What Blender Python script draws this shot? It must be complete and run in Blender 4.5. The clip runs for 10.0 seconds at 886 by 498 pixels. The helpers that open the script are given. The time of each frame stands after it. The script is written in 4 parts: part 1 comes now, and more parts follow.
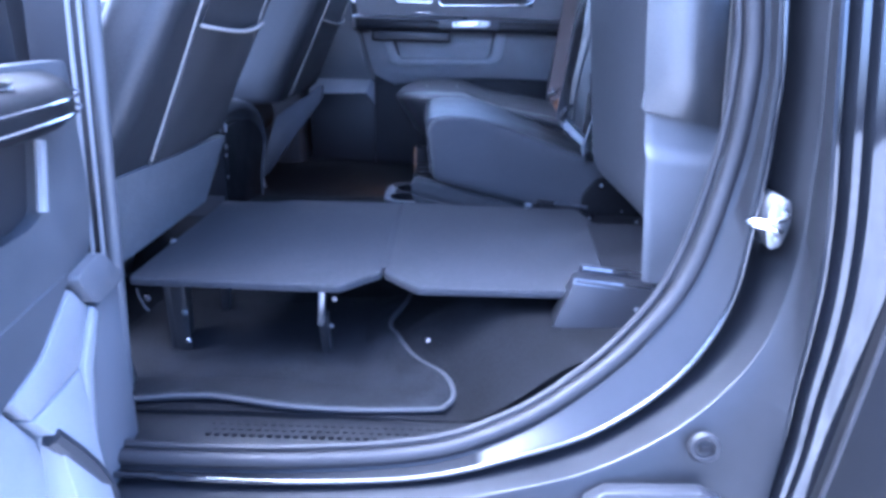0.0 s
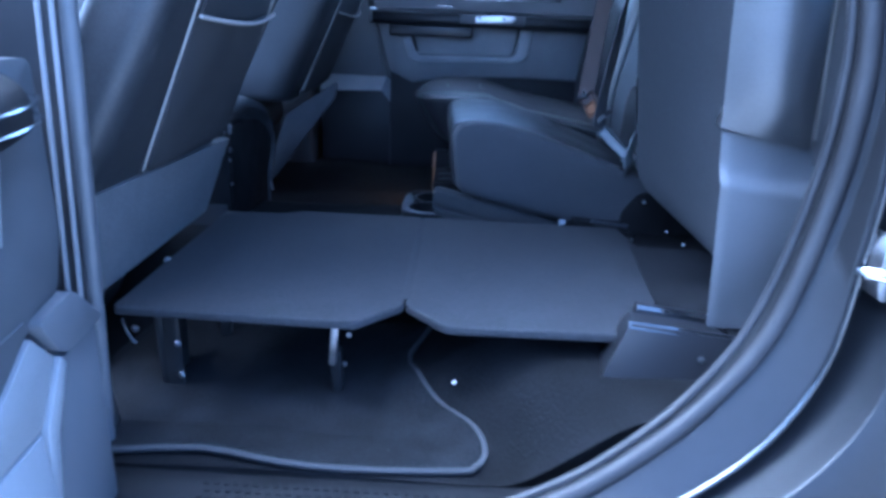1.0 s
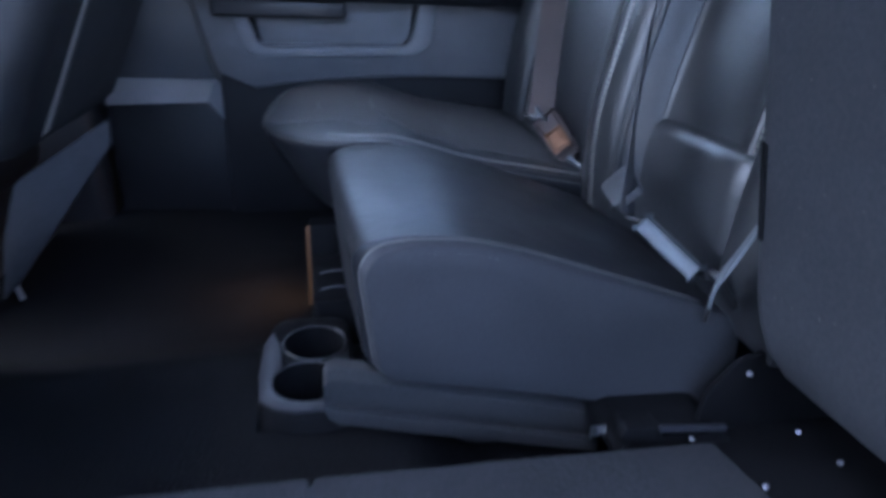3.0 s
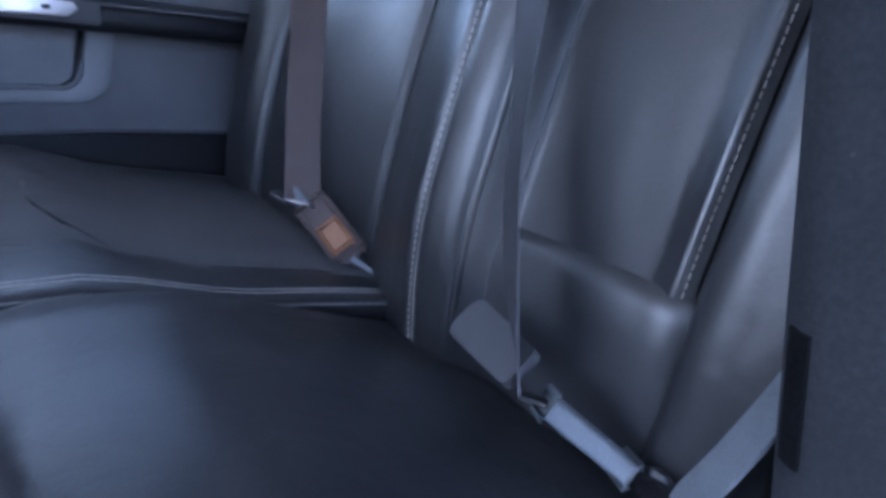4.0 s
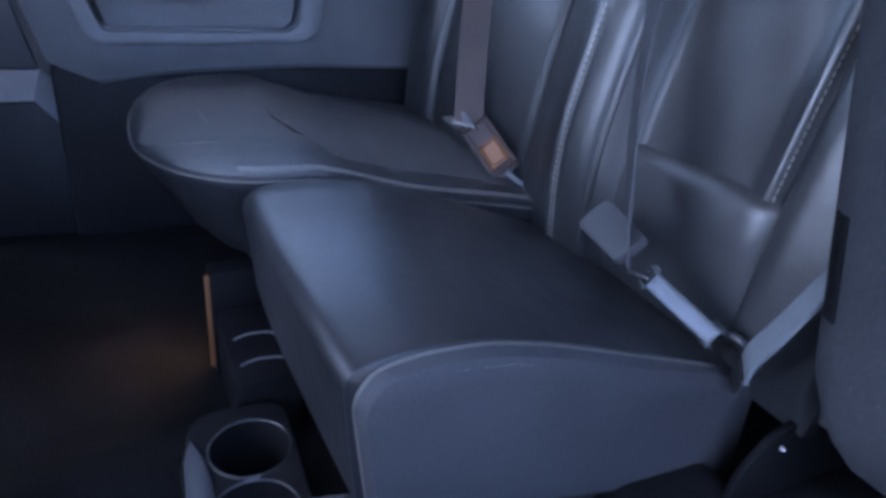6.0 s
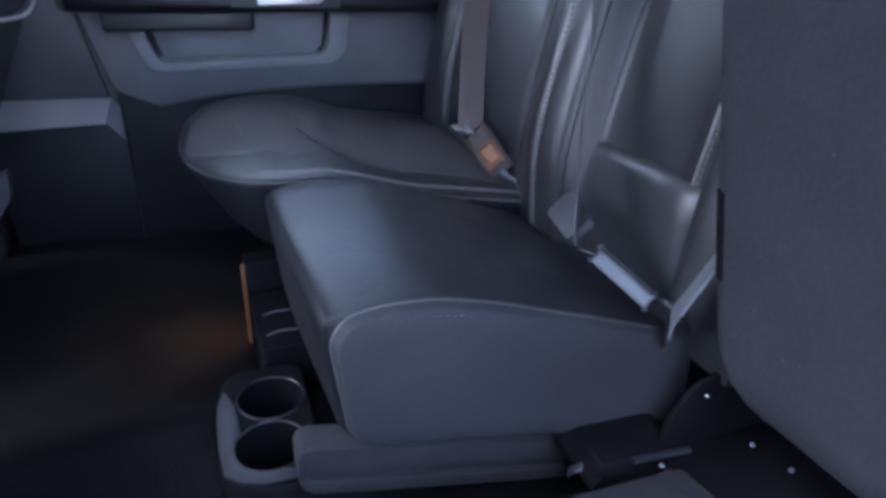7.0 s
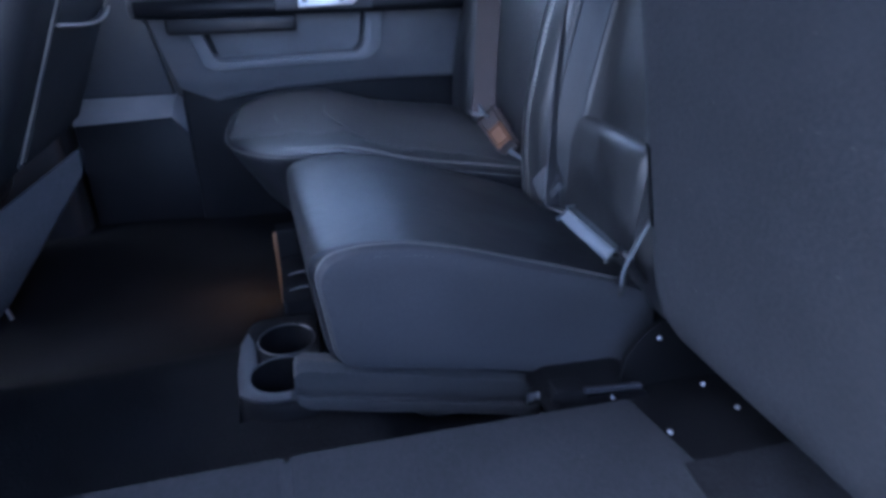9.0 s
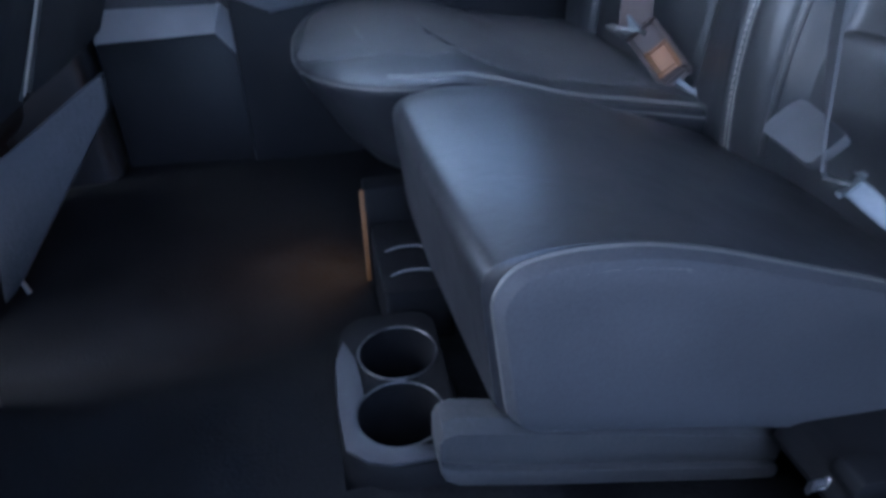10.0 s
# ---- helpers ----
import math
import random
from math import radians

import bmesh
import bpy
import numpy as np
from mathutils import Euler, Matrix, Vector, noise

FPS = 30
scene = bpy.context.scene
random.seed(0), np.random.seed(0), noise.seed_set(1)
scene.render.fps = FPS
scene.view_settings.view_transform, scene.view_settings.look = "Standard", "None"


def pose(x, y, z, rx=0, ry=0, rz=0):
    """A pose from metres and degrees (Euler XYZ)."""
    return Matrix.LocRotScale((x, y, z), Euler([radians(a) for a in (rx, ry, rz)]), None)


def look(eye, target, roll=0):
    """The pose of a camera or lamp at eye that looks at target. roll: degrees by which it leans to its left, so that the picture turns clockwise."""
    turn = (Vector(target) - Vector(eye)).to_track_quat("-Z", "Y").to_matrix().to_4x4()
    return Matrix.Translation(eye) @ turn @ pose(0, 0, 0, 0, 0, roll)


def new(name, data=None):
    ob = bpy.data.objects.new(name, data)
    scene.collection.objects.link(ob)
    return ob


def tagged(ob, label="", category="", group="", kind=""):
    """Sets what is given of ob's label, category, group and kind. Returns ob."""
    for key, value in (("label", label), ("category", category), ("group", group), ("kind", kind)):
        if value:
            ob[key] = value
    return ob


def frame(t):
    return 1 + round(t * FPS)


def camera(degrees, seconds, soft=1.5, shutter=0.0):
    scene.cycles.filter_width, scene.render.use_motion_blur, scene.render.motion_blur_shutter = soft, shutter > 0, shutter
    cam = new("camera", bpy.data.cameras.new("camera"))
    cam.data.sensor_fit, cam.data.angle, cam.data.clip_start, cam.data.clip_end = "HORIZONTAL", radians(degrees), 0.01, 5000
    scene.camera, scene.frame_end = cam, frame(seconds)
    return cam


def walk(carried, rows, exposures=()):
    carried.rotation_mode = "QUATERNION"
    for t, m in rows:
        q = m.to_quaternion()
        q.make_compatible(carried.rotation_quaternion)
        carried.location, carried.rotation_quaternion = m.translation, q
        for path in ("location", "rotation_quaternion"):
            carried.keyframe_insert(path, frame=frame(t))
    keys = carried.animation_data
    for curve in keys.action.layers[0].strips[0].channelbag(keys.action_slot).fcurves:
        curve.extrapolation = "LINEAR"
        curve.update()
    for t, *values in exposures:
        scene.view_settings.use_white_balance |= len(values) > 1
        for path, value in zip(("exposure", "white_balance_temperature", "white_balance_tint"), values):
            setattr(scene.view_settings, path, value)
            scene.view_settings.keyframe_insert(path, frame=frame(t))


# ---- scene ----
cam = camera(70.0, 10.0, soft=3.5, shutter=0.3)
PATH = [
    (0.0, (0.008, 0.004, 1.178), (-0.011, 1.879, 0.483), 1.5),
    (0.4, (-0.000, -0.036, 1.178), (-0.051, 1.854, 0.526), 1.5),
    (0.5, (-0.002, -0.019, 1.178), (-0.072, 1.865, 0.509), 1.6),
    (1.0, (-0.033, 0.151, 1.178), (-0.070, 2.019, 0.465), 2.6),
    (1.5, (-0.076, 0.323, 1.189), (-0.092, 2.178, 0.441), 0.8),
    (1.8, (-0.082, 0.423, 1.176), (-0.166, 2.265, 0.402), -0.4),
    (2.0, (-0.066, 0.523, 1.171), (-0.229, 2.353, 0.380), -2.2),
    (2.2, (-0.064, 0.609, 1.189), (-0.235, 2.433, 0.386), -1.4),
    (2.5, (-0.051, 0.713, 1.178), (-0.205, 2.532, 0.363), -0.3),
    (3.0, (-0.084, 0.948, 1.196), (0.292, 2.737, 0.384), 2.6),
    (3.2, (-0.105, 1.046, 1.216), (0.481, 2.803, 0.460), 3.3),
    (4.3, (-0.070, 1.368, 1.202), (1.338, 2.640, 0.569), 8.2),
    (4.5, (-0.070, 1.375, 1.222), (1.386, 2.607, 0.620), 7.3),
    (5.0, (-0.116, 1.362, 1.239), (1.240, 2.705, 0.639), 5.8),
    (5.5, (-0.158, 1.277, 1.239), (0.835, 2.827, 0.457), 4.4),
    (5.7, (-0.166, 1.229, 1.226), (0.736, 2.796, 0.370), 5.3),
    (6.8, (-0.148, 1.054, 1.249), (0.556, 2.679, 0.321), 3.9),
    (7.0, (-0.134, 1.012, 1.265), (0.522, 2.686, 0.389), 2.2),
    (7.5, (-0.085, 0.860, 1.263), (0.430, 2.605, 0.433), -1.5),
    (8.0, (-0.068, 0.736, 1.258), (0.259, 2.528, 0.434), -2.6),
    (8.3, (-0.064, 0.718, 1.263), (0.241, 2.521, 0.452), -2.2),
    (8.5, (-0.056, 0.727, 1.258), (0.272, 2.527, 0.451), -1.8),
    (9.0, (-0.060, 0.860, 1.258), (0.372, 2.610, 0.392), -0.8),
    (9.5, (-0.119, 1.067, 1.244), (0.272, 2.807, 0.338), -2.3),
    (10.0, (-0.147, 1.178, 1.179), (0.178, 2.840, 0.115), -1.2),
]
EXPOSURES = [(0.0, 4.95, 4270, 17), (0.4, 4.37, 4120, 9), (1.0, 4.16, 3920, 6), (1.5, 4.75, 3920, 6), (2.0, 4.81, 3920, 8), (2.6, 4.27, 4570, 10), (3.2, 4.28, 4770, 9), (4.4, 4.52, 4570, 14), (5.0, 4.72, 4320, 15), (5.7, 4.5, 4470, 15), (7.0, 4.43, 5120, 11), (7.5, 4.28, 4670, 7), (8.0, 4.41, 4790, 10), (8.4, 4.55, 4510, 11), (9.1, 4.17, 4570, 12), (9.5, 4.42, 4850, 10), (10.0, 4.65, 4720, 6)]
walk(cam, [(t, look(eye, target, roll)) for t, eye, target, roll in PATH], EXPOSURES)

# ---- world and light: soft daylight under a bright, hazy sky ----
world = bpy.data.worlds.new("sky")
scene.world = world
world.use_nodes = True
wn = world.node_tree
sky = wn.nodes.new("ShaderNodeTexSky")
sky.sky_type, sky.sun_disc = "NISHITA", False
sky.sun_elevation, sky.sun_rotation = radians(66), radians(288)
sky.air_density, sky.dust_density, sky.ozone_density = 0.7, 10.0, 0.6
wn.links.new(sky.outputs[0], wn.nodes["Background"].inputs[0])
wn.nodes["Background"].inputs[1].default_value = 0.15
sun_data = bpy.data.lights.new("sun", "SUN")
sun_data.energy, sun_data.angle, sun_data.color = 0.35, radians(20), (1.0, 0.96, 0.91)
sun = new("sun", sun_data)
sun.matrix_world = look((-2.9, 0.94, 6.9), (0, 0, 0))


# ---- materials ----
def shader(name, base, rough=0.5, metal=0.0, vary=0.25, scale=8.0, grain=200.0, bump=0.1, spec=0.5, coat=0.0, sheen=0.0, weave=False, tint=(1, 1, 1), lint=0.0, crease=0.0):
    m = bpy.data.materials.new(name)
    m.use_nodes = True
    nt = m.node_tree
    b = nt.nodes["Principled BSDF"]
    n = lambda kind: nt.nodes.new(kind)
    lk = nt.links.new
    b.inputs["Metallic"].default_value = metal
    b.inputs["Specular IOR Level"].default_value = spec
    b.inputs["Coat Weight"].default_value = coat
    b.inputs["Coat Roughness"].default_value = 0.03
    b.inputs["Sheen Weight"].default_value = sheen
    b.inputs["Sheen Roughness"].default_value = 0.5
    co = n("ShaderNodeTexCoord")
    big, fine = n("ShaderNodeTexNoise"), n("ShaderNodeTexNoise")
    big.inputs["Scale"].default_value, big.inputs["Detail"].default_value = scale, 5
    fine.inputs["Scale"].default_value, fine.inputs["Detail"].default_value = grain, 3
    lk(co.outputs["Object"], big.inputs["Vector"])
    lk(co.outputs["Object"], fine.inputs["Vector"])
    add = n("ShaderNodeMath")
    add.operation = "ADD"
    lk(big.outputs["Fac"], add.inputs[0])
    lk(fine.outputs["Fac"], add.inputs[1])
    span = n("ShaderNodeMapRange")
    span.inputs["From Min"].default_value, span.inputs["From Max"].default_value = 0.75, 1.25
    lk(add.outputs[0], span.inputs["Value"])
    mix = n("ShaderNodeMix")
    mix.data_type = "RGBA"
    mix.inputs["A"].default_value = (*[c * (1 - vary) for c in base], 1)
    mix.inputs["B"].default_value = (*[min(1, c * (1 + vary) * k) for c, k in zip(base, tint)], 1)
    lk(span.outputs[0], mix.inputs["Factor"])
    colour = mix.outputs["Result"]
    if lint:
        # scattered pale fibres and dust
        cell, cut, clump, both = n("ShaderNodeTexVoronoi"), n("ShaderNodeMapRange"), n("ShaderNodeMapRange"), n("ShaderNodeMath")
        cell.inputs["Scale"].default_value = 130
        lk(co.outputs["Object"], cell.inputs["Vector"])
        cut.inputs["From Min"].default_value, cut.inputs["From Max"].default_value = 0.12, 0.22
        cut.inputs["To Min"].default_value, cut.inputs["To Max"].default_value = 1.0, 0.0
        lk(cell.outputs["Distance"], cut.inputs["Value"])
        clump.inputs["From Min"].default_value, clump.inputs["From Max"].default_value = 0.80, 0.97
        lk(cell.outputs["Color"], clump.inputs["Value"])
        both.operation = "MULTIPLY"
        lk(cut.outputs[0], both.inputs[0])
        lk(clump.outputs[0], both.inputs[1])
        amount = n("ShaderNodeMath")
        amount.operation = "MULTIPLY"
        amount.inputs[1].default_value = lint
        lk(both.outputs[0], amount.inputs[0])
        dust = n("ShaderNodeMix")
        dust.data_type = "RGBA"
        dust.inputs["B"].default_value = (0.16, 0.155, 0.15, 1)
        lk(amount.outputs[0], dust.inputs["Factor"])
        lk(colour, dust.inputs["A"])
        colour = dust.outputs["Result"]
    lk(colour, b.inputs["Base Color"])
    rr = n("ShaderNodeMapRange")
    rr.inputs["From Min"].default_value, rr.inputs["From Max"].default_value = 0.3, 0.7
    rr.inputs["To Min"].default_value, rr.inputs["To Max"].default_value = max(0.02, rough - 0.08), min(1, rough + 0.08)
    lk(big.outputs["Fac"], rr.inputs["Value"])
    lk(rr.outputs[0], b.inputs["Roughness"])
    if bump:
        bp = n("ShaderNodeBump")
        bp.inputs["Strength"].default_value, bp.inputs["Distance"].default_value = bump, 0.002
        if weave:
            v = n("ShaderNodeTexVoronoi")
            v.inputs["Scale"].default_value = grain * 1.5
            lk(co.outputs["Object"], v.inputs["Vector"])
            lk(v.outputs["Distance"], bp.inputs["Height"])
        else:
            lk(fine.outputs["Fac"], bp.inputs["Height"])
        if crease:
            # slack hide: shallow folds a few centimetres apart
            fold, soft = n("ShaderNodeTexNoise"), n("ShaderNodeBump")
            fold.inputs["Scale"].default_value, fold.inputs["Detail"].default_value, fold.inputs["Distortion"].default_value = 26, 2, 0.8
            lk(co.outputs["Object"], fold.inputs["Vector"])
            soft.inputs["Strength"].default_value, soft.inputs["Distance"].default_value = crease, 0.012
            lk(fold.outputs["Fac"], soft.inputs["Height"])
            lk(soft.outputs[0], bp.inputs["Normal"])
        lk(bp.outputs[0], b.inputs["Normal"])
    return m


LEATHER = shader("black_leather", (0.0170, 0.0174, 0.0190), 0.42, spec=0.9, vary=0.3, scale=5, grain=300, bump=0.06, crease=0.07)
CUSHION = shader("matt_black_leather", (0.0115, 0.0117, 0.0132), 0.41, spec=0.32, vary=0.35, scale=7, grain=420, bump=0.12, crease=0.07)
PERFORATED = shader("perforated_leather", (0.043, 0.042, 0.044), 0.66, spec=0.32, vary=0.3, scale=9, grain=500, bump=0.25, weave=True)
SLEEVE = shader("grey_belt_sleeve", (0.105, 0.115, 0.125), 0.6, vary=0.2, scale=30, grain=600, bump=0.2)
LEATHER_WORN = shader("worn_black_leather", (0.024, 0.0245, 0.0265), 0.50, vary=0.25, scale=6, grain=300, bump=0.06, spec=0.42, crease=0.05)
CLOTH_GREY = shader("grey_cloth", (0.075, 0.077, 0.082), 0.9, vary=0.18, scale=30, grain=240, bump=0.3)
CLOTH_DARK = shader("dark_grey_cloth", (0.013, 0.0134, 0.015), 0.9, vary=0.3, scale=30, grain=240, bump=0.12)
DOOR_DARK = shader("charcoal_door_trim", (0.046, 0.048, 0.053), 0.5, vary=0.2, scale=9, grain=800, bump=0.2, weave=True)
DOOR_MID = shader("charcoal_door_panel", (0.115, 0.117, 0.124), 0.45, vary=0.18, scale=9, grain=800, bump=0.2, weave=True)
LEATHER_GREY = shader("grey_vinyl", (0.030, 0.031, 0.035), 0.72, vary=0.2, scale=9, grain=420, bump=0.1, weave=True, spec=0.25)
FABRIC = shader("dark_fabric", (0.023, 0.0228, 0.0240), 0.8, vary=0.3, scale=9, grain=600, bump=0.25)
CARPET = shader("dark_carpet", (0.0050, 0.0051, 0.0058), 0.95, vary=0.5, scale=12, grain=260, bump=0.6, spec=0.09, lint=0.1)
FELT = shader("charcoal_felt", (0.0215, 0.0223, 0.0253), 0.95, vary=0.2, scale=20, grain=220, bump=0.4, spec=0.2, lint=0.3)
MAT_CARPET = shader("mat_carpet", (0.0078, 0.0081, 0.0092), 0.95, vary=0.5, scale=24, grain=240, bump=0.6, spec=0.12, lint=0.3)
PLASTIC = shader("black_plastic", (0.021, 0.021, 0.023), 0.42, vary=0.15, scale=10, grain=900, bump=0.12)
PLASTIC_GREY = shader("grey_plastic", (0.07, 0.072, 0.078), 0.5, vary=0.12, scale=8, grain=900, bump=0.1)
PLASTIC_PALE = shader("pale_grey_plastic", (0.17, 0.172, 0.178), 0.42, vary=0.15, scale=8, grain=900, bump=0.1)
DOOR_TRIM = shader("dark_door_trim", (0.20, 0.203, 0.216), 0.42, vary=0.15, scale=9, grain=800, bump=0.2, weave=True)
CAP = shader("dark_grey_plastic", (0.013, 0.0133, 0.0155), 0.34, vary=0.12, scale=8, grain=900, bump=0.06, spec=0.4)
SATIN = shader("satin_grey_plastic", (0.024, 0.0245, 0.027), 0.52, vary=0.12, scale=8, grain=900, bump=0.06, spec=0.24)
SILL = shader("worn_sill_plastic", (0.0060, 0.0062, 0.0072), 0.62, vary=0.35, scale=16, grain=500, bump=0.15, spec=0.16)
BINDING = shader("grey_binding_tape", (0.022, 0.0225, 0.025), 0.85, vary=0.35, scale=40, grain=600, bump=0.3)
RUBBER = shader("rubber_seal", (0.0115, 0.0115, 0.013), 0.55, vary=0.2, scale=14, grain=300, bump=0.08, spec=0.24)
PAINT = shader("black_car_paint", (0.006, 0.0065, 0.008), 0.06, vary=0.1, scale=3, grain=100, bump=0.0, spec=0.6, coat=0.5)
JAMB = shader("satin_black_paint", (0.009, 0.0095, 0.011), 0.42, vary=0.1, scale=5, grain=60, bump=0.0, spec=0.22)
CHROME = shader("chrome", (0.75, 0.76, 0.78), 0.12, metal=1.0, vary=0.05, scale=10, grain=50, bump=0.0)
SILVER = shader("brushed_silver", (0.80, 0.80, 0.82), 0.42, metal=1.0, vary=0.06, scale=20, grain=400, bump=0.02)
ZINC = shader("bright_zinc", (0.50, 0.50, 0.52), 0.30, metal=1.0, vary=0.1, scale=30, grain=200, bump=0.0)
STEEL = shader("zinc_steel", (0.22, 0.22, 0.23), 0.42, metal=1.0, vary=0.2, scale=30, grain=200, bump=0.05)
MATTE = shader("matte_black_plastic", (0.0046, 0.0046, 0.0053), 0.68, vary=0.2, scale=14, grain=500, bump=0.1, spec=0.10)
BLACK_STEEL = shader("black_steel", (0.012, 0.012, 0.013), 0.4, vary=0.2, scale=20, grain=300, bump=0.08)
# brown tint puts the warm light on the far belt into its colour
BELT = shader("seat_belt_webbing", (0.055, 0.040, 0.036), 0.7, vary=0.15, scale=20, grain=900, bump=0.3)
BELT_DARK = shader("charcoal_belt_webbing", (0.032, 0.032, 0.035), 0.65, vary=0.12, scale=20, grain=900, bump=0.3)
BELT_GREY = shader("grey_belt_webbing", (0.2, 0.205, 0.215), 0.65, vary=0.12, scale=20, grain=900, bump=0.3)
BOX_CARPET = shader("dusty_box_carpet", (0.0095, 0.0096, 0.0110), 0.95, vary=0.5, scale=18, grain=260, bump=0.5, spec=0.15, lint=0.3)
UNDER = shader("seat_underside_carpet", (0.0275, 0.0285, 0.0320), 0.95, vary=0.18, scale=18, grain=220, bump=0.35, spec=0.2, lint=0.4)
RIM = shader("dull_grey_plastic", (0.016, 0.017, 0.022), 0.45, vary=0.1, scale=8, grain=900, bump=0.1)
THREAD = shader("grey_thread", (0.30, 0.28, 0.255), 0.7, vary=0.1, scale=40, grain=900, bump=0.2)
PIPING = shader("piping", (0.075, 0.072, 0.068), 0.55, vary=0.1, scale=40, grain=500, bump=0.1)
HEADLINER = shader("grey_headliner", (0.60, 0.60, 0.61), 0.9, vary=0.1, scale=5, grain=500, bump=0.2)
# base colour darkened to stand for the shade on the ground by the doorway
CONCRETE = shader("concrete", (0.165, 0.164, 0.161), 0.85, vary=0.6, scale=2.5, grain=18, bump=0.3)
ORANGE = shader("amber_buckle_glow", (0.17, 0.075, 0.028), 0.5, vary=0.1, scale=40, grain=300, bump=0.0)
PRIVACY = bpy.data.materials.new("privacy_glass")
PRIVACY.use_nodes = True
pb = PRIVACY.node_tree.nodes["Principled BSDF"]
pb.inputs["Base Color"].default_value = (0.56, 0.60, 0.60, 1)
pb.inputs["Transmission Weight"].default_value, pb.inputs["Roughness"].default_value, pb.inputs["IOR"].default_value = 1.0, 0.02, 1.2
GLASS = bpy.data.materials.new("tinted_glass")
GLASS.use_nodes = True
gb = GLASS.node_tree.nodes["Principled BSDF"]
gb.inputs["Base Color"].default_value = (0.88, 0.93, 0.92, 1)
gb.inputs["Transmission Weight"].default_value, gb.inputs["Roughness"].default_value, gb.inputs["IOR"].default_value = 1.0, 0.02, 1.2


# ---- mesh helpers ----
def finish(name, bm, material, angle=38):
    bmesh.ops.recalc_face_normals(bm, faces=bm.faces)
    me = bpy.data.meshes.new(name)
    bm.to_mesh(me)
    bm.free()
    me.shade_smooth()
    me.set_sharp_from_angle(angle=radians(angle))
    me.materials.append(material)
    return new(name, me)


def part(name, bm, material, parent, label="", angle=38):
    ob = finish(name, bm, material, angle)
    ob.parent = parent
    return tagged(ob, label)


def thing(name, label, category, group="", kind="", at=(0, 0, 0)):
    ob = new(name)
    ob.empty_display_size = 0.05
    return tagged(ob, label, category, group, kind)


def solo(name, bm, material, label, category, group="", kind="", angle=38):
    return tagged(finish(name, bm, material, angle), label, category, group, kind)


def box(lo, hi, bevel=0.004, seg=2, bm=None):
    b = bmesh.new()
    bmesh.ops.create_cube(b, size=1)
    for v in b.verts:
        v.co = [lo[i] + (hi[i] - lo[i]) * (v.co[i] + 0.5) for i in range(3)]
    if bevel:
        bmesh.ops.bevel(b, geom=b.edges[:], offset=bevel, segments=seg, profile=0.5, affect="EDGES")
    return join(bm, b)


def join(bm, b):
    if bm is None:
        return b
    me = bpy.data.meshes.new("join")
    b.to_mesh(me)
    b.free()
    bm.from_mesh(me)
    bpy.data.meshes.remove(me)
    return bm


AXIS = {"x": (1, 2, 0), "y": (0, 2, 1), "z": (0, 1, 2)}


def prism(poly, axis, a, b, bevel=0.004, seg=2, bm=None, shift=None):
    """A polygon in the two other axes, extruded along the axis from a to b."""
    u, v, w = AXIS[axis]
    m = bmesh.new()
    rows = []
    for k in (a, b):
        row = []
        for p in poly:
            co = [0, 0, 0]
            co[u], co[v], co[w] = p[0], p[1], k
            row.append(m.verts.new(co))
        rows.append(row)
    n = len(poly)
    m.faces.new(rows[0])
    m.faces.new(rows[1][::-1])
    for i in range(n):
        m.faces.new((rows[0][i], rows[0][(i + 1) % n], rows[1][(i + 1) % n], rows[1][i]))
    bmesh.ops.recalc_face_normals(m, faces=m.faces)
    if bevel:
        bmesh.ops.bevel(m, geom=m.edges[:], offset=bevel, segments=seg, profile=0.5, affect="EDGES", clamp_overlap=True)
    return join(bm, m)


def loft(rings, closed=True, cap=True, bm=None):
    """Faces between rings of equal length."""
    m = bm or bmesh.new()
    vs = [[m.verts.new(p) for p in r] for r in rings]
    n = len(rings[0])
    for r, s in zip(vs, vs[1:]):
        for i in range(n if closed else n - 1):
            j = (i + 1) % n
            m.faces.new((r[i], r[j], s[j], s[i]))
    if cap and closed:
        m.faces.new(vs[0][::-1])
        m.faces.new(vs[-1])
    return m


def smooth(pts, per=6, closed=False):
    """A Catmull-Rom curve through the points."""
    p = [Vector(q) for q in pts]
    n = len(p)
    out = []
    for i in range(n if closed else n - 1):
        a, b, c, d = [p[(i + k) % n] if closed else p[min(max(i + k, 0), n - 1)] for k in (-1, 0, 1, 2)]
        for s in range(per):
            t = s / per
            out.append(0.5 * (2 * b + (c - a) * t + (2 * a - 5 * b + 4 * c - d) * t * t + (3 * b - a - 3 * c + d) * t ** 3))
    if not closed:
        out.append(p[-1])
    return out


def sweep(pts, profile, up=(0, 0, 1), bm=None, cap=True, twist=None):
    """A closed profile of (side, up) pairs carried along the points."""
    pts = [Vector(p) for p in pts]
    rings = []
    for i, p in enumerate(pts):
        t = (pts[min(i + 1, len(pts) - 1)] - pts[max(i - 1, 0)]).normalized()
        u = Vector(up(i / (len(pts) - 1)) if callable(up) else up)
        s = t.cross(u).normalized()
        u = s.cross(t).normalized()
        rings.append([p + s * a + u * b for a, b in profile])
    return loft(rings, True, cap, bm)


def disc(r, n=8):
    return [(r * math.cos(2 * math.pi * k / n), r * math.sin(2 * math.pi * k / n)) for k in range(n)]


def tube(pts, r, n=8, up=(0.1, 0.2, 1), bm=None):
    return sweep(pts, disc(r, n), up, bm)


def strap(pts, width, thick=0.0016, up=(0, 0, 1), bm=None):
    w, h = width / 2, thick / 2
    return sweep(pts, [(-w, -h), (w, -h), (w, h), (-w, h)], up, bm)


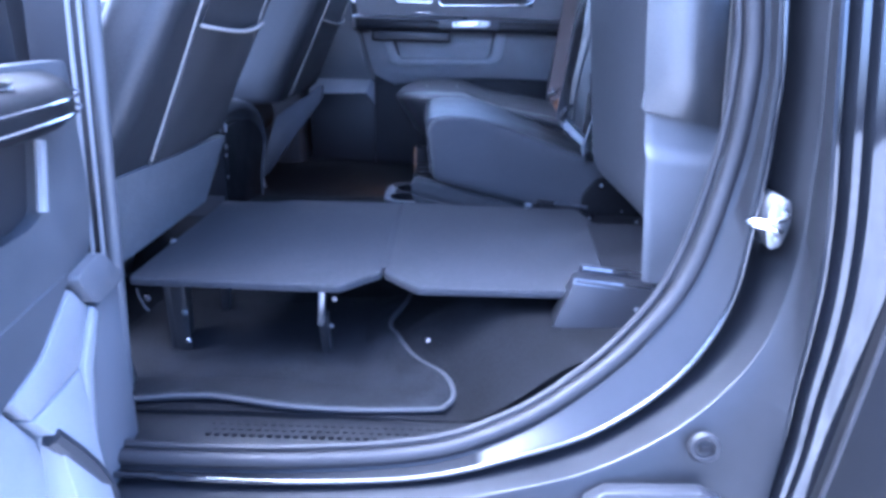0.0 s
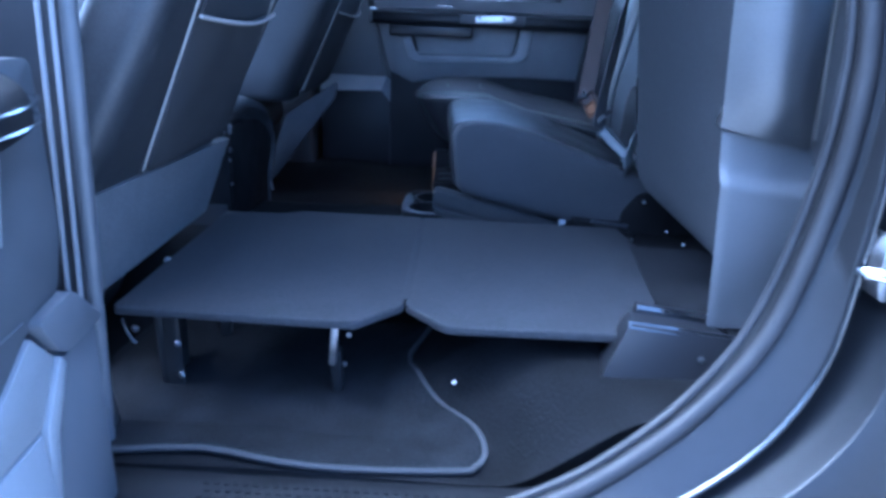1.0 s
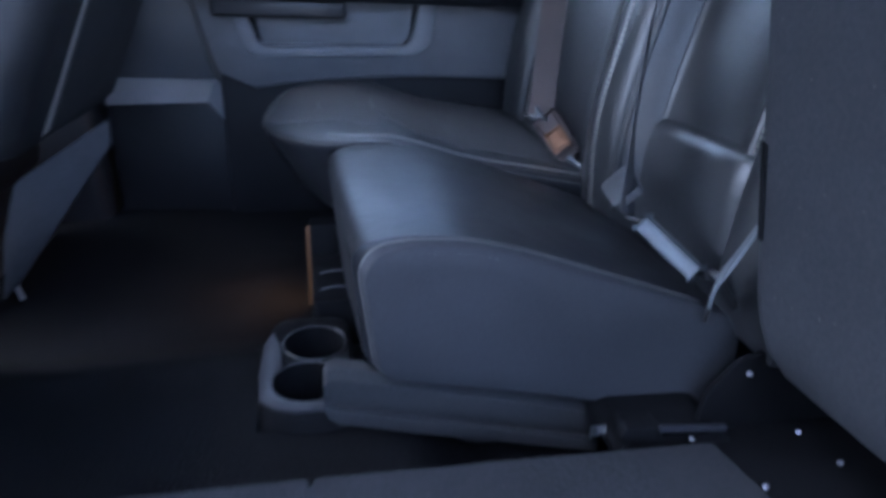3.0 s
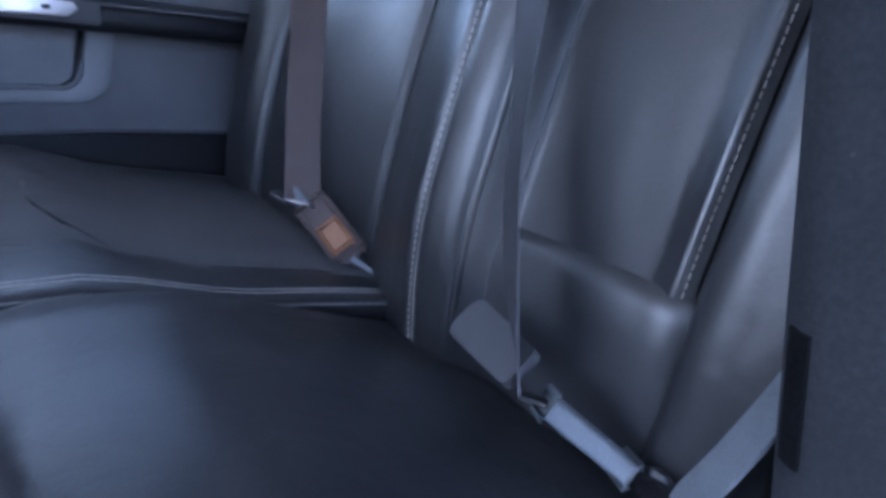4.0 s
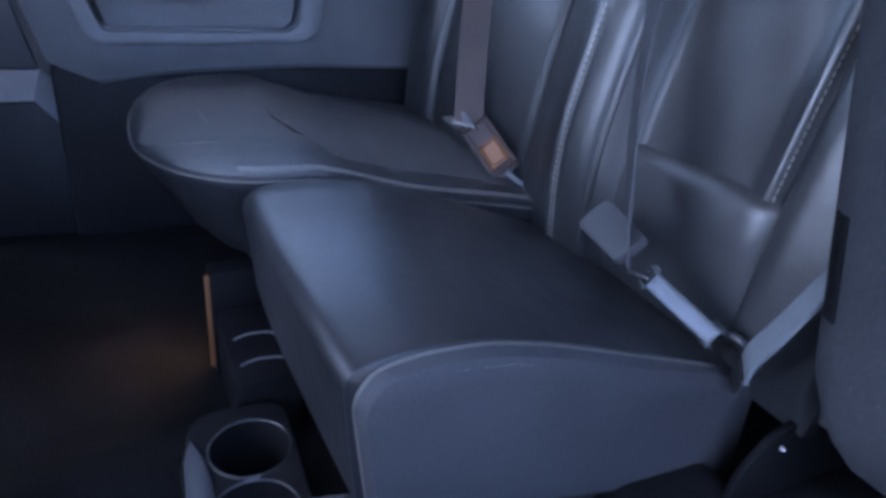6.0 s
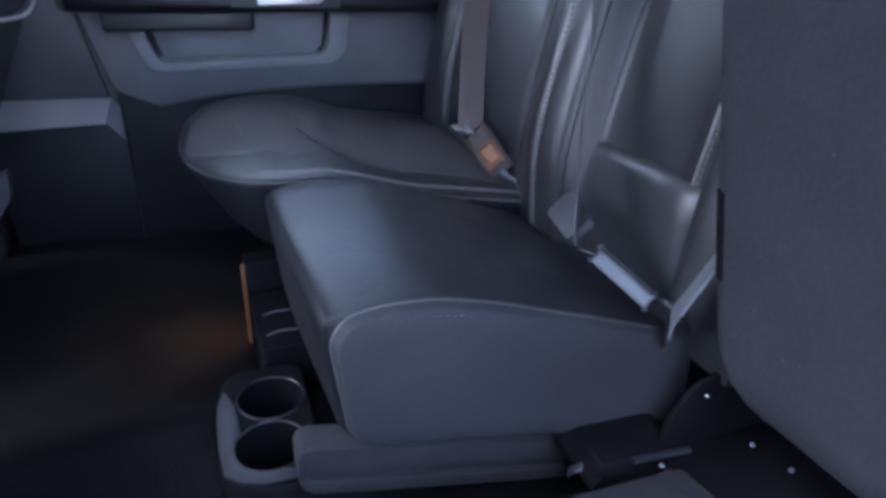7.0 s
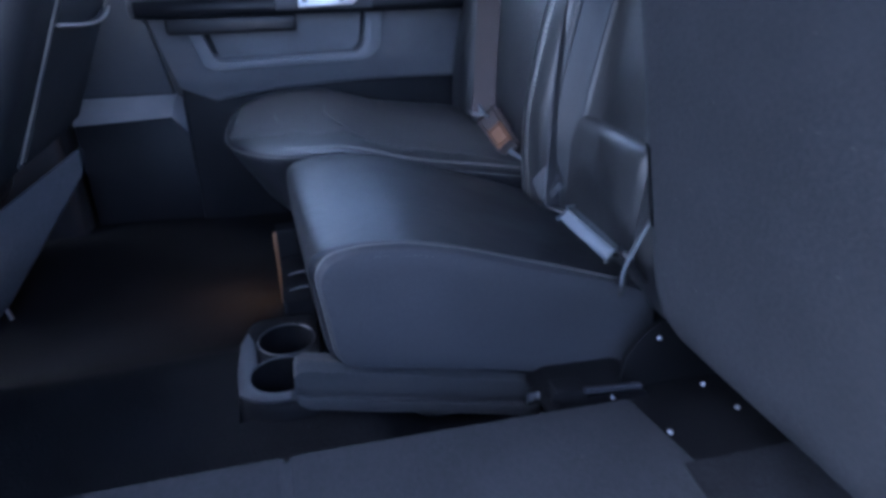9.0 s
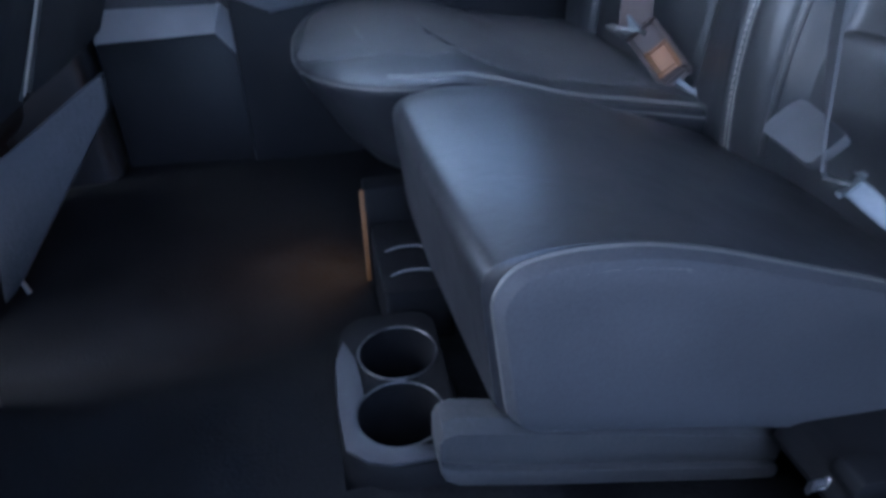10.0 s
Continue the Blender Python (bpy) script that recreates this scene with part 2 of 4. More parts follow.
def sheet(fn, nu, nv, thick, bm=None):
    """A slab over a grid of fn(u, v), given thickness against its normal."""
    g = [[Vector(fn(i / nu, j / nv)) for j in range(nv + 1)] for i in range(nu + 1)]
    m = bm or bmesh.new()
    top, low = [], []
    for i in range(nu + 1):
        ta, la = [], []
        for j in range(nv + 1):
            du = g[min(i + 1, nu)][j] - g[max(i - 1, 0)][j]
            dv = g[i][min(j + 1, nv)] - g[i][max(j - 1, 0)]
            n = du.cross(dv).normalized()
            ta.append(m.verts.new(g[i][j]))
            la.append(m.verts.new(g[i][j] - n * thick))
        top.append(ta)
        low.append(la)
    for i in range(nu):
        for j in range(nv):
            m.faces.new((top[i][j], top[i + 1][j], top[i + 1][j + 1], top[i][j + 1]))
            m.faces.new((low[i][j], low[i][j + 1], low[i + 1][j + 1], low[i + 1][j]))
    edge = [(i, 0) for i in range(nu)] + [(nu, j) for j in range(nv)] + [(i, nv) for i in range(nu, 0, -1)] + [(0, j) for j in range(nv, 0, -1)]
    for (a, b), (c, d) in zip(edge, edge[1:] + edge[:1]):
        m.faces.new((top[a][b], low[a][b], low[c][d], top[c][d]))
    return m


def lathe(profile, c, axis=(0, 0, 1), n=24, bm=None, cap=True):
    """(radius, height) pairs turned round an axis through c."""
    q = Vector((0, 0, 1)).rotation_difference(Vector(axis))
    rings = [[Vector(c) + q @ Vector((r * math.cos(2 * math.pi * k / n), r * math.sin(2 * math.pi * k / n), h)) for k in range(n)] for r, h in profile]
    return loft(rings, True, cap, bm)


def bolt(bm, c, axis, r=0.008, h=0.006):
    lathe([(r * 1.5, 0), (r * 1.5, h * 0.3), (r * 1.4, h * 0.4)], c, axis, 14, bm)
    return lathe([(r, h * 0.35), (r, h), (r * 0.8, h * 1.25)], c, axis, 6, bm)


def plate(outer, holes, axis, a, b, bevel=0.0, bm=None):
    """A flat plate with holes, from a to b along the axis."""
    u, v, w = AXIS[axis]
    m = bmesh.new()
    edges = []
    for loop in (outer, *holes):
        row = []
        for p in loop:
            co = [0, 0, 0]
            co[u], co[v], co[w] = p[0], p[1], a
            row.append(m.verts.new(co))
        edges += [m.edges.new((row[i], row[(i + 1) % len(row)])) for i in range(len(row))]
    bmesh.ops.triangle_fill(m, use_beauty=True, use_dissolve=False, edges=edges)
    faces = m.faces[:]
    out = bmesh.ops.extrude_face_region(m, geom=faces)
    for g in out["geom"]:
        if isinstance(g, bmesh.types.BMVert):
            g.co[w] = b
    bmesh.ops.recalc_face_normals(m, faces=m.faces)
    if bevel:
        sharp = [e for e in m.edges if len(e.link_faces) == 2 and e.calc_face_angle(0) > 0.7]
        bmesh.ops.bevel(m, geom=sharp, offset=bevel, segments=2, profile=0.5, affect="EDGES", clamp_overlap=True)
    return join(bm, m)


def ring2(c, r, n=24, sx_=1.0):
    return [(c[0] + r * sx_ * math.cos(2 * math.pi * k / n), c[1] + r * math.sin(2 * math.pi * k / n)) for k in range(n)]


def rounded(poly, r, seg=4):
    """A polygon with its corners rounded."""
    out = []
    n = len(poly)
    for i in range(n):
        p, q, s = [Vector(poly[(i + k) % n]) for k in (-1, 0, 1)]
        d = min(r, (p - q).length / 2.2, (s - q).length / 2.2)
        a, b = q + (p - q).normalized() * d, q + (s - q).normalized() * d
        for k in range(seg + 1):
            t = k / seg
            out.append(tuple((1 - t) ** 2 * a + 2 * t * (1 - t) * q + t * t * b))
    return out


def beam(a, b, width, thick, up=(0, 0, 1), bevel=0.003, bm=None):
    """A bevelled bar from a to b."""
    a, b = Vector(a), Vector(b)
    t = (b - a).normalized()
    s = t.cross(Vector(up)).normalized()
    u = s.cross(t)
    m = bmesh.new()
    bmesh.ops.create_cube(m, size=1)
    for v in m.verts:
        v.co = (a + b) / 2 + t * v.co.x * (b - a).length + s * v.co.y * width + u * v.co.z * thick
    if bevel:
        bmesh.ops.bevel(m, geom=m.edges[:], offset=bevel, segments=2, profile=0.5, affect="EDGES")
    return join(bm, m)


def step(a, b, x):
    t = min(1, max(0, (x - a) / (b - a)))
    return t * t * (3 - 2 * t)


FLOOR = 0.612
# ---- ground ----
bm = bmesh.new()
bmesh.ops.create_grid(bm, x_segments=40, y_segments=40, size=60)
ground = solo("ground", bm, CONCRETE, "concrete driveway under the truck, coloured darker for shade", "ground", kind="structure")


# ---- cab floor: hump in the middle, rising to the seat riser ----
def floor_z(x, y):
    hump = 0.088 * step(1.24, 1.42, y) * (1 - step(1.68, 1.90, y)) * (1 - 0.65 * step(0.0, 0.10, x))
    start = -0.138 + 0.75 * max(0, 1.02 - y) if y < 1.3 else -0.138
    rise = 0.115 * step(start, start + 0.21, x) * (1 - step(1.3, 1.6, y))
    well = 0.040 * step(0.84, 0.97, y) * (1 - step(1.10, 1.26, y)) * (1 - step(start - 0.12, start + 0.02, x))
    sunk = 0.11 * step(-0.165, -0.145, x) * (1 - step(-0.068, -0.050, x)) * step(1.552, 1.570, y) * (1 - step(1.728, 1.746, y))
    return FLOOR + max(hump, rise) - well - sunk + 0.004 * math.sin(9 * x + 5 * y)


bm = sheet(lambda u, v: (-1.9 + 2.65 * u, 0.80 + 1.82 * v, floor_z(-1.9 + 2.65 * u, 0.80 + 1.82 * v)), 240, 160, 0.03)
solo("floor", bm, CARPET, "black carpet over the cab floor and its low centre hump", "floor", kind="structure")
bm = sheet(lambda u, v: (-0.47 + 0.62 * u, 0.722 + 0.095 * v, 0.600 + 0.012 * math.sin(math.pi * v) + 0.02 * max(0, u - 0.75)), 30, 8, 0.02)
scuff = solo("sill_plate", bm, SILL, "black plastic door sill plate with a raised grip pattern", "sill plate", kind="structure")
bm = bmesh.new()
for i in range(34):
    for j in range(3):
        x = -0.33 + 0.0125 * i + 0.006 * (j % 2)
        box((x, 0.748 + 0.012 * j, 0.606), (x + 0.007, 0.754 + 0.012 * j, 0.6135), 0, bm=bm)
part("grip_pattern", bm, SILL, scuff)

# ---- near body side: stepped jamb round the rear door opening ----
seal_line = [(-0.47, 0.698, 0.602), (-0.4, 0.698, 0.598), (-0.21, 0.698, 0.6), (-0.018, 0.712, 0.61), (0.101, 0.735, 0.638), (0.185, 0.755, 0.682), (0.271, 0.78, 0.749), (0.342, 0.805, 0.842), (0.383, 0.83, 0.98), (0.393, 0.84, 1.089), (0.387, 0.855, 1.194), (0.346, 0.9, 1.45), (0.253, 0.95, 1.703)]
step_line = [(-0.47, 0.68, 0.597), (-0.391, 0.68, 0.594), (-0.203, 0.68, 0.592), (-0.02, 0.688, 0.600), (0.11, 0.703, 0.628), (0.22, 0.728, 0.657), (0.324, 0.755, 0.727), (0.383, 0.775, 0.825), (0.40, 0.79, 0.95), (0.405, 0.80, 1.06), (0.40, 0.81, 1.17), (0.37, 0.86, 1.45), (0.28, 0.91, 1.73)]
flange_line = [(-0.47, 0.65, 0.575), (-0.391, 0.65, 0.575), (-0.203, 0.65, 0.577), (-0.02, 0.655, 0.585), (0.11, 0.665, 0.606), (0.22, 0.683, 0.632), (0.33, 0.703, 0.695), (0.41, 0.728, 0.78), (0.446, 0.752, 0.89), (0.449, 0.765, 0.99), (0.442, 0.78, 1.13), (0.41, 0.83, 1.45), (0.32, 0.88, 1.76)]
skin_line = [(-0.47, 0.63, 0.47), (-0.391, 0.63, 0.47), (-0.203, 0.63, 0.47), (-0.02, 0.632, 0.455), (0.20, 0.64, 0.44), (0.40, 0.662, 0.47), (0.446, 0.69, 0.62), (0.452, 0.70, 0.74), (0.454, 0.702, 0.83), (0.451, 0.705, 0.92), (0.434, 0.71, 1.05), (0.39, 0.76, 1.42), (0.30, 0.82, 1.77)]
BEND = [0, 0, 0, 0.05, 0.2, 0.45, 0.7, 0.9, 1, 1, 1, 1, 1]


def shifted(line, dx, dy, dz):
    return [(x + dx * k, y + dy, z + dz * (1 - k)) for (x, y, z), k in zip(line, BEND)]


between = [tuple((Vector(p) + Vector(q)) / 2 + Vector((0, 0.004, 0))) for p, q in zip(flange_line, skin_line)]
jamb_rows = [shifted(seal_line, -0.006, 0.040, 0.004), seal_line, shifted(seal_line, 0.012, -0.004, -0.006), shifted(step_line, -0.006, 0.002, 0.003), step_line, shifted(step_line, 0.001, 0.006, -0.002), shifted(step_line, 0.003, 0.085, -0.006), shifted(flange_line, -0.006, 0.085, 0.004), shifted(flange_line, -0.001, 0.003, 0.001), flange_line, shifted(flange_line, 0.0015, -0.001, -0.0015), between, shifted(skin_line, -0.006, -0.002, 0.004), skin_line, shifted(skin_line, 0.005, 0.016, -0.004), shifted(skin_line, 0.012, 0.014, -0.01), shifted(skin_line, 0.016, -0.006, -0.014), shifted(skin_line, 0.023, -0.009, -0.018), shifted(skin_line, 0.026, 0.004, -0.02), shifted(skin_line, 0.030, 0.002, -0.024), shifted(skin_line, 0.034, -0.012, -0.03)]
jamb = solo("body_side", loft([smooth(r, 6) for r in jamb_rows[:14]], False, False), JAMB, "satin black painted door jamb and rocker of the pickup", "car body", kind="structure", angle=50)
part("panel_edge", loft([smooth(r, 6) for r in jamb_rows[13:]], False, False), PAINT, jamb, "glossy black folded panel edge", 50)
seal = smooth([(x - 0.006 * (i > 3), y + 0.006, z + 0.006) for i, (x, y, z) in enumerate(seal_line)], 6)
part("door_seal", tube(seal, 0.012, 10, (0, 1, 0.1)), RUBBER, jamb, "black rubber weatherstrip round the opening")
part("rolled_edge", tube(smooth([(x + 0.001, y - 0.001, z) for x, y, z in step_line], 6), 0.0042, 10, (0, 1, 0.1)), PAINT, jamb, "glossy black rolled edge of the channel")
part("inner_seal_lip", tube([(p[0] - 0.016 * min(1, max(0, (p[2] - 0.6) * 4)), p[1] + 0.012, p[2] + 0.012) for p in seal], 0.0055, 8, (0, 1, 0.1)), RUBBER, jamb)
# drain plug and slotted plate low on the jamb
plug = part("drain_plug", lathe([(0.020, -0.004), (0.021, 0.002), (0.018, 0.006), (0.013, 0.006), (0.011, 0.003), (0.002, 0.003)], (0.340, 0.678, 0.670), (-0.1, -1, 0.15), 24), RUBBER, jamb, "round rubber drain plug")
part("plug_slot", beam((0.333, 0.671, 0.671), (0.347, 0.671, 0.672), 0.004, 0.003, (0, -1, 0.3), 0.001), MATTE, plug)
vent = part("slotted_plate", prism([(0.19, 0.60), (0.215, 0.618), (0.335, 0.622), (0.365, 0.607), (0.365, 0.575), (0.19, 0.575)], "y", 0.647, 0.668, 0.003), CAP, jamb, "grey slotted plate on the sill")
for k in range(4):
    part("slot", box((0.215 + 0.035 * k, 0.644, 0.585), (0.243 + 0.035 * k, 0.648, 0.604), 0.001, 1), RUBBER, vent)
# striker
striker = thing("door_striker", "bright zinc door striker on the black jamb", "latch striker")
pl = rounded([(0.405, 0.935), (0.413, 0.908), (0.428, 0.910), (0.435, 0.940), (0.431, 0.972), (0.414, 0.978), (0.405, 0.962)], 0.010)
part("striker_plate", prism(pl, "y", 0.766, 0.838, 0.0015), STEEL, striker)
bm = tube(smooth([(0.422, 0.766, 0.958), (0.420, 0.752, 0.955), (0.402, 0.745, 0.951), (0.384, 0.748, 0.950), (0.377, 0.755, 0.947), (0.384, 0.760, 0.943), (0.404, 0.756, 0.940), (0.418, 0.757, 0.936), (0.422, 0.766, 0.934)], 4), 0.0042, 10)
part("striker_loop", bm, CHROME, striker)
for z in (0.921, 0.968):
    part("bolt", bolt(bmesh.new(), (0.420, 0.766, z), (0, -1, 0), 0.005, 0.004), STEEL, striker)

# cab corner and bed side beyond the opening
rear_row = [(0.745, y - 0.012, z) if k >= 0.45 else (x + 0.25 * k, 0.63, 0.36) for (x, y, z), k in zip(skin_line, BEND)]
last = shifted(skin_line, 0.034, -0.012, -0.03)
corner_rows = [last]
for k, dy in ((0.07, -0.006), (0.14, -0.022), (0.21, -0.010), (0.27, 0.022), (0.33, 0.024), (0.40, -0.008), (0.48, -0.020), (0.6, -0.012), (0.72, 0.012), (0.85, -0.006)):
    corner_rows.append([tuple(Vector(p) * (1 - k) + Vector(q) * k + Vector((0, dy * b, 0))) for p, q, b in zip(last, rear_row, BEND)])
corner_rows += [rear_row, [(x, y + 0.06, z) for x, y, z in rear_row]]
bm = loft([smooth(p, 5) for p in corner_rows], False, False)
solo("wall_rear_corner", bm, PAINT, "glossy black cab corner panel", "car body", kind="structure")
bed = [(0.66, 0.45), (0.628, 0.55), (0.612, 0.75), (0.612, 0.95), (0.63, 1.2), (0.66, 1.29), (0.75, 1.31)]
bm = loft([[(x, y + dy, z) for y, z in bed] for x, dy in ((0.772, 0.04), (0.775, 0.008), (0.79, 0), (1.2, -0.01), (2.8, 0.0))], False, False)
solo("bed_side", bm, PAINT, "glossy black side of the pickup bed", "car body", kind="structure")

# plain dark panel with a beaded edge, added over the low cab corner
corner_panel = thing("dark_corner_panel", "plain dark panel added low on the cab corner", "body trim", kind="structure")
bm = prism(rounded([(0.506, 0.90), (0.497, 0.78), (0.487, 0.66), (0.474, 0.52), (0.60, 0.52), (0.60, 0.90)], 0.012, 3), "y", 0.648, 0.668, 0.004)
part("flap", bm, MATTE, corner_panel)
part("edge_bead", tube([(0.508, 0.650, 0.90), (0.499, 0.650, 0.78), (0.489, 0.650, 0.66), (0.476, 0.650, 0.53)], 0.003, 8, (0, 1, 0)), RUBBER, corner_panel)

# ---- shell of the cab: far side, back, front and roof ----
bm = box((-2.0, 2.60, 0.45), (0.78, 2.66, 1.22), 0.01)
box((0.44, 2.46, 1.2), (0.78, 2.64, 1.85), 0.02, 2, bm)
box((-0.52, 2.54, 1.2), (-0.40, 2.62, 1.85), 0.02, 2, bm)
box((-1.45, 2.47, 0.55), (-0.57, 2.605, 1.215), 0.03, 3, bm)
solo("wall_far", bm, PLASTIC, "dark far side of the cab with its pillars", "wall", kind="structure")
solo("wall_back", box((0.62, 0.84, 0.45), (0.74, 2.60, 1.25), 0.01), CARPET, "dark carpeted back wall of the cab", "wall", kind="structure")
solo("wall_front", box((-2.05, 0.745, 0.45), (-1.45, 2.595, 1.12), 0.06, 4), PLASTIC, "dark dashboard side of the cab", "wall", kind="structure")
bm = sheet(lambda u, v: (-1.55 + 2.35 * u, 0.90 + 1.82 * v, 1.80 + 0.07 * math.sin(math.pi * v)), 8, 10, 0.05)
solo("ceiling", bm, HEADLINER, "pale grey cloth headliner", "ceiling", kind="structure")
solo("wall_near_front", box((-2.0, 0.66, 0.45), (-0.60, 0.74, 1.18), 0.02), PAINT, "closed front door in glossy black", "car door", kind="structure")

# ---- near B pillar with its seal ----
bpost = [(-0.61, 0.70), (-0.53, 0.70), (-0.515, 0.74), (-0.515, 0.86), (-0.53, 0.90), (-0.61, 0.90)]
bm = loft([[(x - 0.13 * (z - 0.9), y + (0.28 * (z - 0.9) if z > 0.9 else 0.05 * (z - 0.9)), z) for x, y in bpost] for z in (0.45, 0.6, 0.9, 1.2, 1.5, 1.82)])
pillar = solo("pillar_near", bm, PLASTIC, "black B pillar of the cab", "pillar", kind="structure")
bline = [(-0.454 - 0.07 * (1.197 - z), 0.82, z) for z in (0.60, 0.75, 0.9, 1.05, 1.2, 1.5, 1.8)]
part("pillar_seal", tube(smooth([(x + 0.014, y + 0.012, z) for x, y, z in bline], 3), 0.0095, 10, (0, 1, 0.1)), PLASTIC_GREY, pillar, "black rubber weatherstrip")
part("pillar_lip", sheet(lambda u, v: (bline[0][0] + 0.07 * (0.60 + 1.2 * v - 0.60) - 0.055 + 0.07 * u, 0.826 - 0.02 * (1 - u), 0.60 + 1.2 * v), 3, 8, 0.03), PLASTIC, pillar, "black plastic pillar edge")
for dx, dy in ((-0.006, -0.004), (0.006, 0.0)):
    part("seal_trim", tube(smooth([(x + dx, y + dy - 0.003, z) for x, y, z in bline], 3), 0.0028, 8, (0, 1, 0.1)), PLASTIC_PALE, pillar, "pale trim strip beside the seal")
front_belt = thing("front_seat_belt", "dark seat belt hanging beside the front seat", "seat belt", "seat belts")
belt_line = smooth([(-0.585, 0.86, 0.84), (-0.578, 0.93, 0.945), (-0.572, 1.03, 1.048), (-0.568, 1.16, 1.17), (-0.56, 1.32, 1.34), (-0.55, 1.42, 1.52)], 5)
part("webbing", strap(belt_line, 0.046, up=(0.75, -0.65, 0.3)), BELT_GREY, front_belt)
part("anchor", beam((-0.588, 0.85, 0.80), (-0.585, 0.86, 0.85), 0.04, 0.006, (0.75, -0.65, 0.3), 0.002), PLASTIC, front_belt)

# ---- load floor folded out over the footwell ----
load = thing("load_floor", "charcoal felt fold-out load floor on short steel legs", "platform")
bm = prism(rounded([(-0.506, 0.928), (-0.165, 0.920), (-0.103, 0.984), (-0.103, 1.398), (-0.352, 1.398), (-0.385, 1.377), (-0.503, 1.374)], 0.008, 2), "z", 0.757, 0.771, 0.005, 3)
part("panel", bm, FELT, load, "felt-covered front panel")
bm = prism(rounded([(-0.101, 0.984), (-0.040, 0.922), (0.18, 0.925), (0.61, 0.931), (0.61, 1.290), (0.315, 1.262), (0.295, 1.390), (-0.101, 1.398)], 0.008, 2), "z", 0.757, 0.771, 0.005, 3)
part("panel", bm, FELT, load, "felt-covered rear panel")
part("hinge_strip", box((-0.108, 1.0, 0.7705), (-0.096, 1.386, 0.7720), 0.0005, 1), FELT, load)
leg_a = part("leg", prism([(0.985, 0.756), (1.075, 0.756), (1.065, FLOOR - 0.026), (0.99, FLOOR - 0.026)], "x", -0.480, -0.468, 0.003), BLACK_STEEL, load, "black steel plate leg")
bm = box((-0.468, 0.986, 0.588), (-0.443, 0.992, 0.755), 0.002)
part("leg_flange", bm, BLACK_STEEL, leg_a)
for z in (0.628, 0.683):
    part("bolt", bolt(bmesh.new(), (-0.446, 0.985, z), (0, -1, 0), 0.0034, 0.004), ZINC, leg_a)
leg_b = part("leg", beam((-0.196, 0.944, 0.756), (-0.201, 0.944, 0.690), 0.010, 0.016, (0, 1, 0), 0.002), STEEL, load, "bright steel folding leg")
part("leg_shoe", beam((-0.199, 0.956, 0.705), (-0.203, 1.00, FLOOR - 0.02), 0.020, 0.014, (1, 0, 0), 0.002), BLACK_STEEL, leg_b)
for p in ((-0.178, 0.95, 0.734), (-0.188, 0.965, 0.676)):
    part("bolt", bolt(bmesh.new(), p, (0, -1, 0), 0.0028, 0.003), STEEL, leg_b)
leg_c = part("leg", beam((-0.433, 1.16, 0.756), (-0.440, 1.16, FLOOR - 0.015), 0.018, 0.014, (0, 1, 0), 0.002), BLACK_STEEL, load, "black steel leg")
part("leg_brace", beam((-0.412, 1.10, 0.755), (-0.415, 1.10, 0.700), 0.008, 0.010, (0, 1, 0), 0.002), STEEL, leg_c)
part("leg", beam((-0.388, 1.12, 0.756), (-0.395, 1.14, 0.68), 0.012, 0.012, (0, 1, 0), 0.002), BLACK_STEEL, load)
part("bolt", bolt(bmesh.new(), (-0.492, 0.955, 0.722), (0, -1, 0), 0.0035, 0.004), STEEL, load)
part("wire_hook", tube(smooth([(-0.497, 0.935, 0.748), (-0.495, 0.937, 0.73), (-0.488, 0.938, 0.712), (-0.484, 0.94, 0.708)], 4), 0.0016, 6, (0, 1, 0)), STEEL, load, "thin bright wire hook")
part("side_clip", box((-0.509, 1.098, 0.766), (-0.500, 1.107, 0.774), 0.002), PLASTIC_PALE, load, "small pale plastic clip")
solo("floor_bolt", bolt(bmesh.new(), (-0.023, 0.976, floor_z(-0.023, 0.976) + 0.001), (-0.3, -0.6, 0.8), 0.0026, 0.003), STEEL, "bright bolt head in the carpeted riser", "bolt")

# ---- floor mat ----
mat_edge = [(-0.58, 0.848), (-0.35, 0.822), (-0.21, 0.802), (-0.02, 0.815), (0.008, 0.824), (0.022, 0.85), (0.005, 0.893), (-0.047, 0.955), (-0.090, 1.04), (-0.099, 1.09), (-0.10, 1.20), (-0.58, 1.20)]
mc = Vector((-0.25, 1.0))
mat_ob = thing("floor_mat", "charcoal carpet floor mat with a bound edge", "floor mat")
outline = smooth([(x, y, 0) for x, y in mat_edge], 4, True)
mat_rings = []
for k, h in ((1.0, 0.001), (1.0, 0.010), (0.97, 0.014), (0.7, 0.013), (0.4, 0.014), (0.05, 0.013)):
    mat_rings.append([(mc.x + (p[0] - mc.x) * k, mc.y + (p[1] - mc.y) * k, floor_z(mc.x + (p[0] - mc.x) * k, mc.y + (p[1] - mc.y) * k) + h + 0.002 * math.sin(14 * p[0])) for p in outline])
part("carpet", loft(mat_rings), MAT_CARPET, mat_ob)
part("binding", tube([(p[0], p[1], floor_z(p[0], p[1]) + 0.009 + 0.002 * math.sin(14 * p[0])) for p in outline[:40]], 0.0042, 8), BINDING, mat_ob, "grey bound edge")


# ---- rear bench, seat cushion down on the far side ----
def ztop(x):
    return 0.954 - 0.30 * max(0.0, x - 0.03) + 0.14 * max(0.0, x - 0.15) - 1.6 * max(0.0, -0.06 - x) ** 2


bench = thing("rear_bench_seat", "black leather rear bench with its wide seat folded down", "car seat")
outline2 = rounded([(-0.044, 0.803), (-0.060, 0.947), (-0.01, 0.957), (0.055, 0.954), (0.12, 0.939), (0.22, 0.906), (0.34, 0.863), (0.392, 0.840), (0.402, 0.698), (0.143, 0.759)], 0.022, 5)


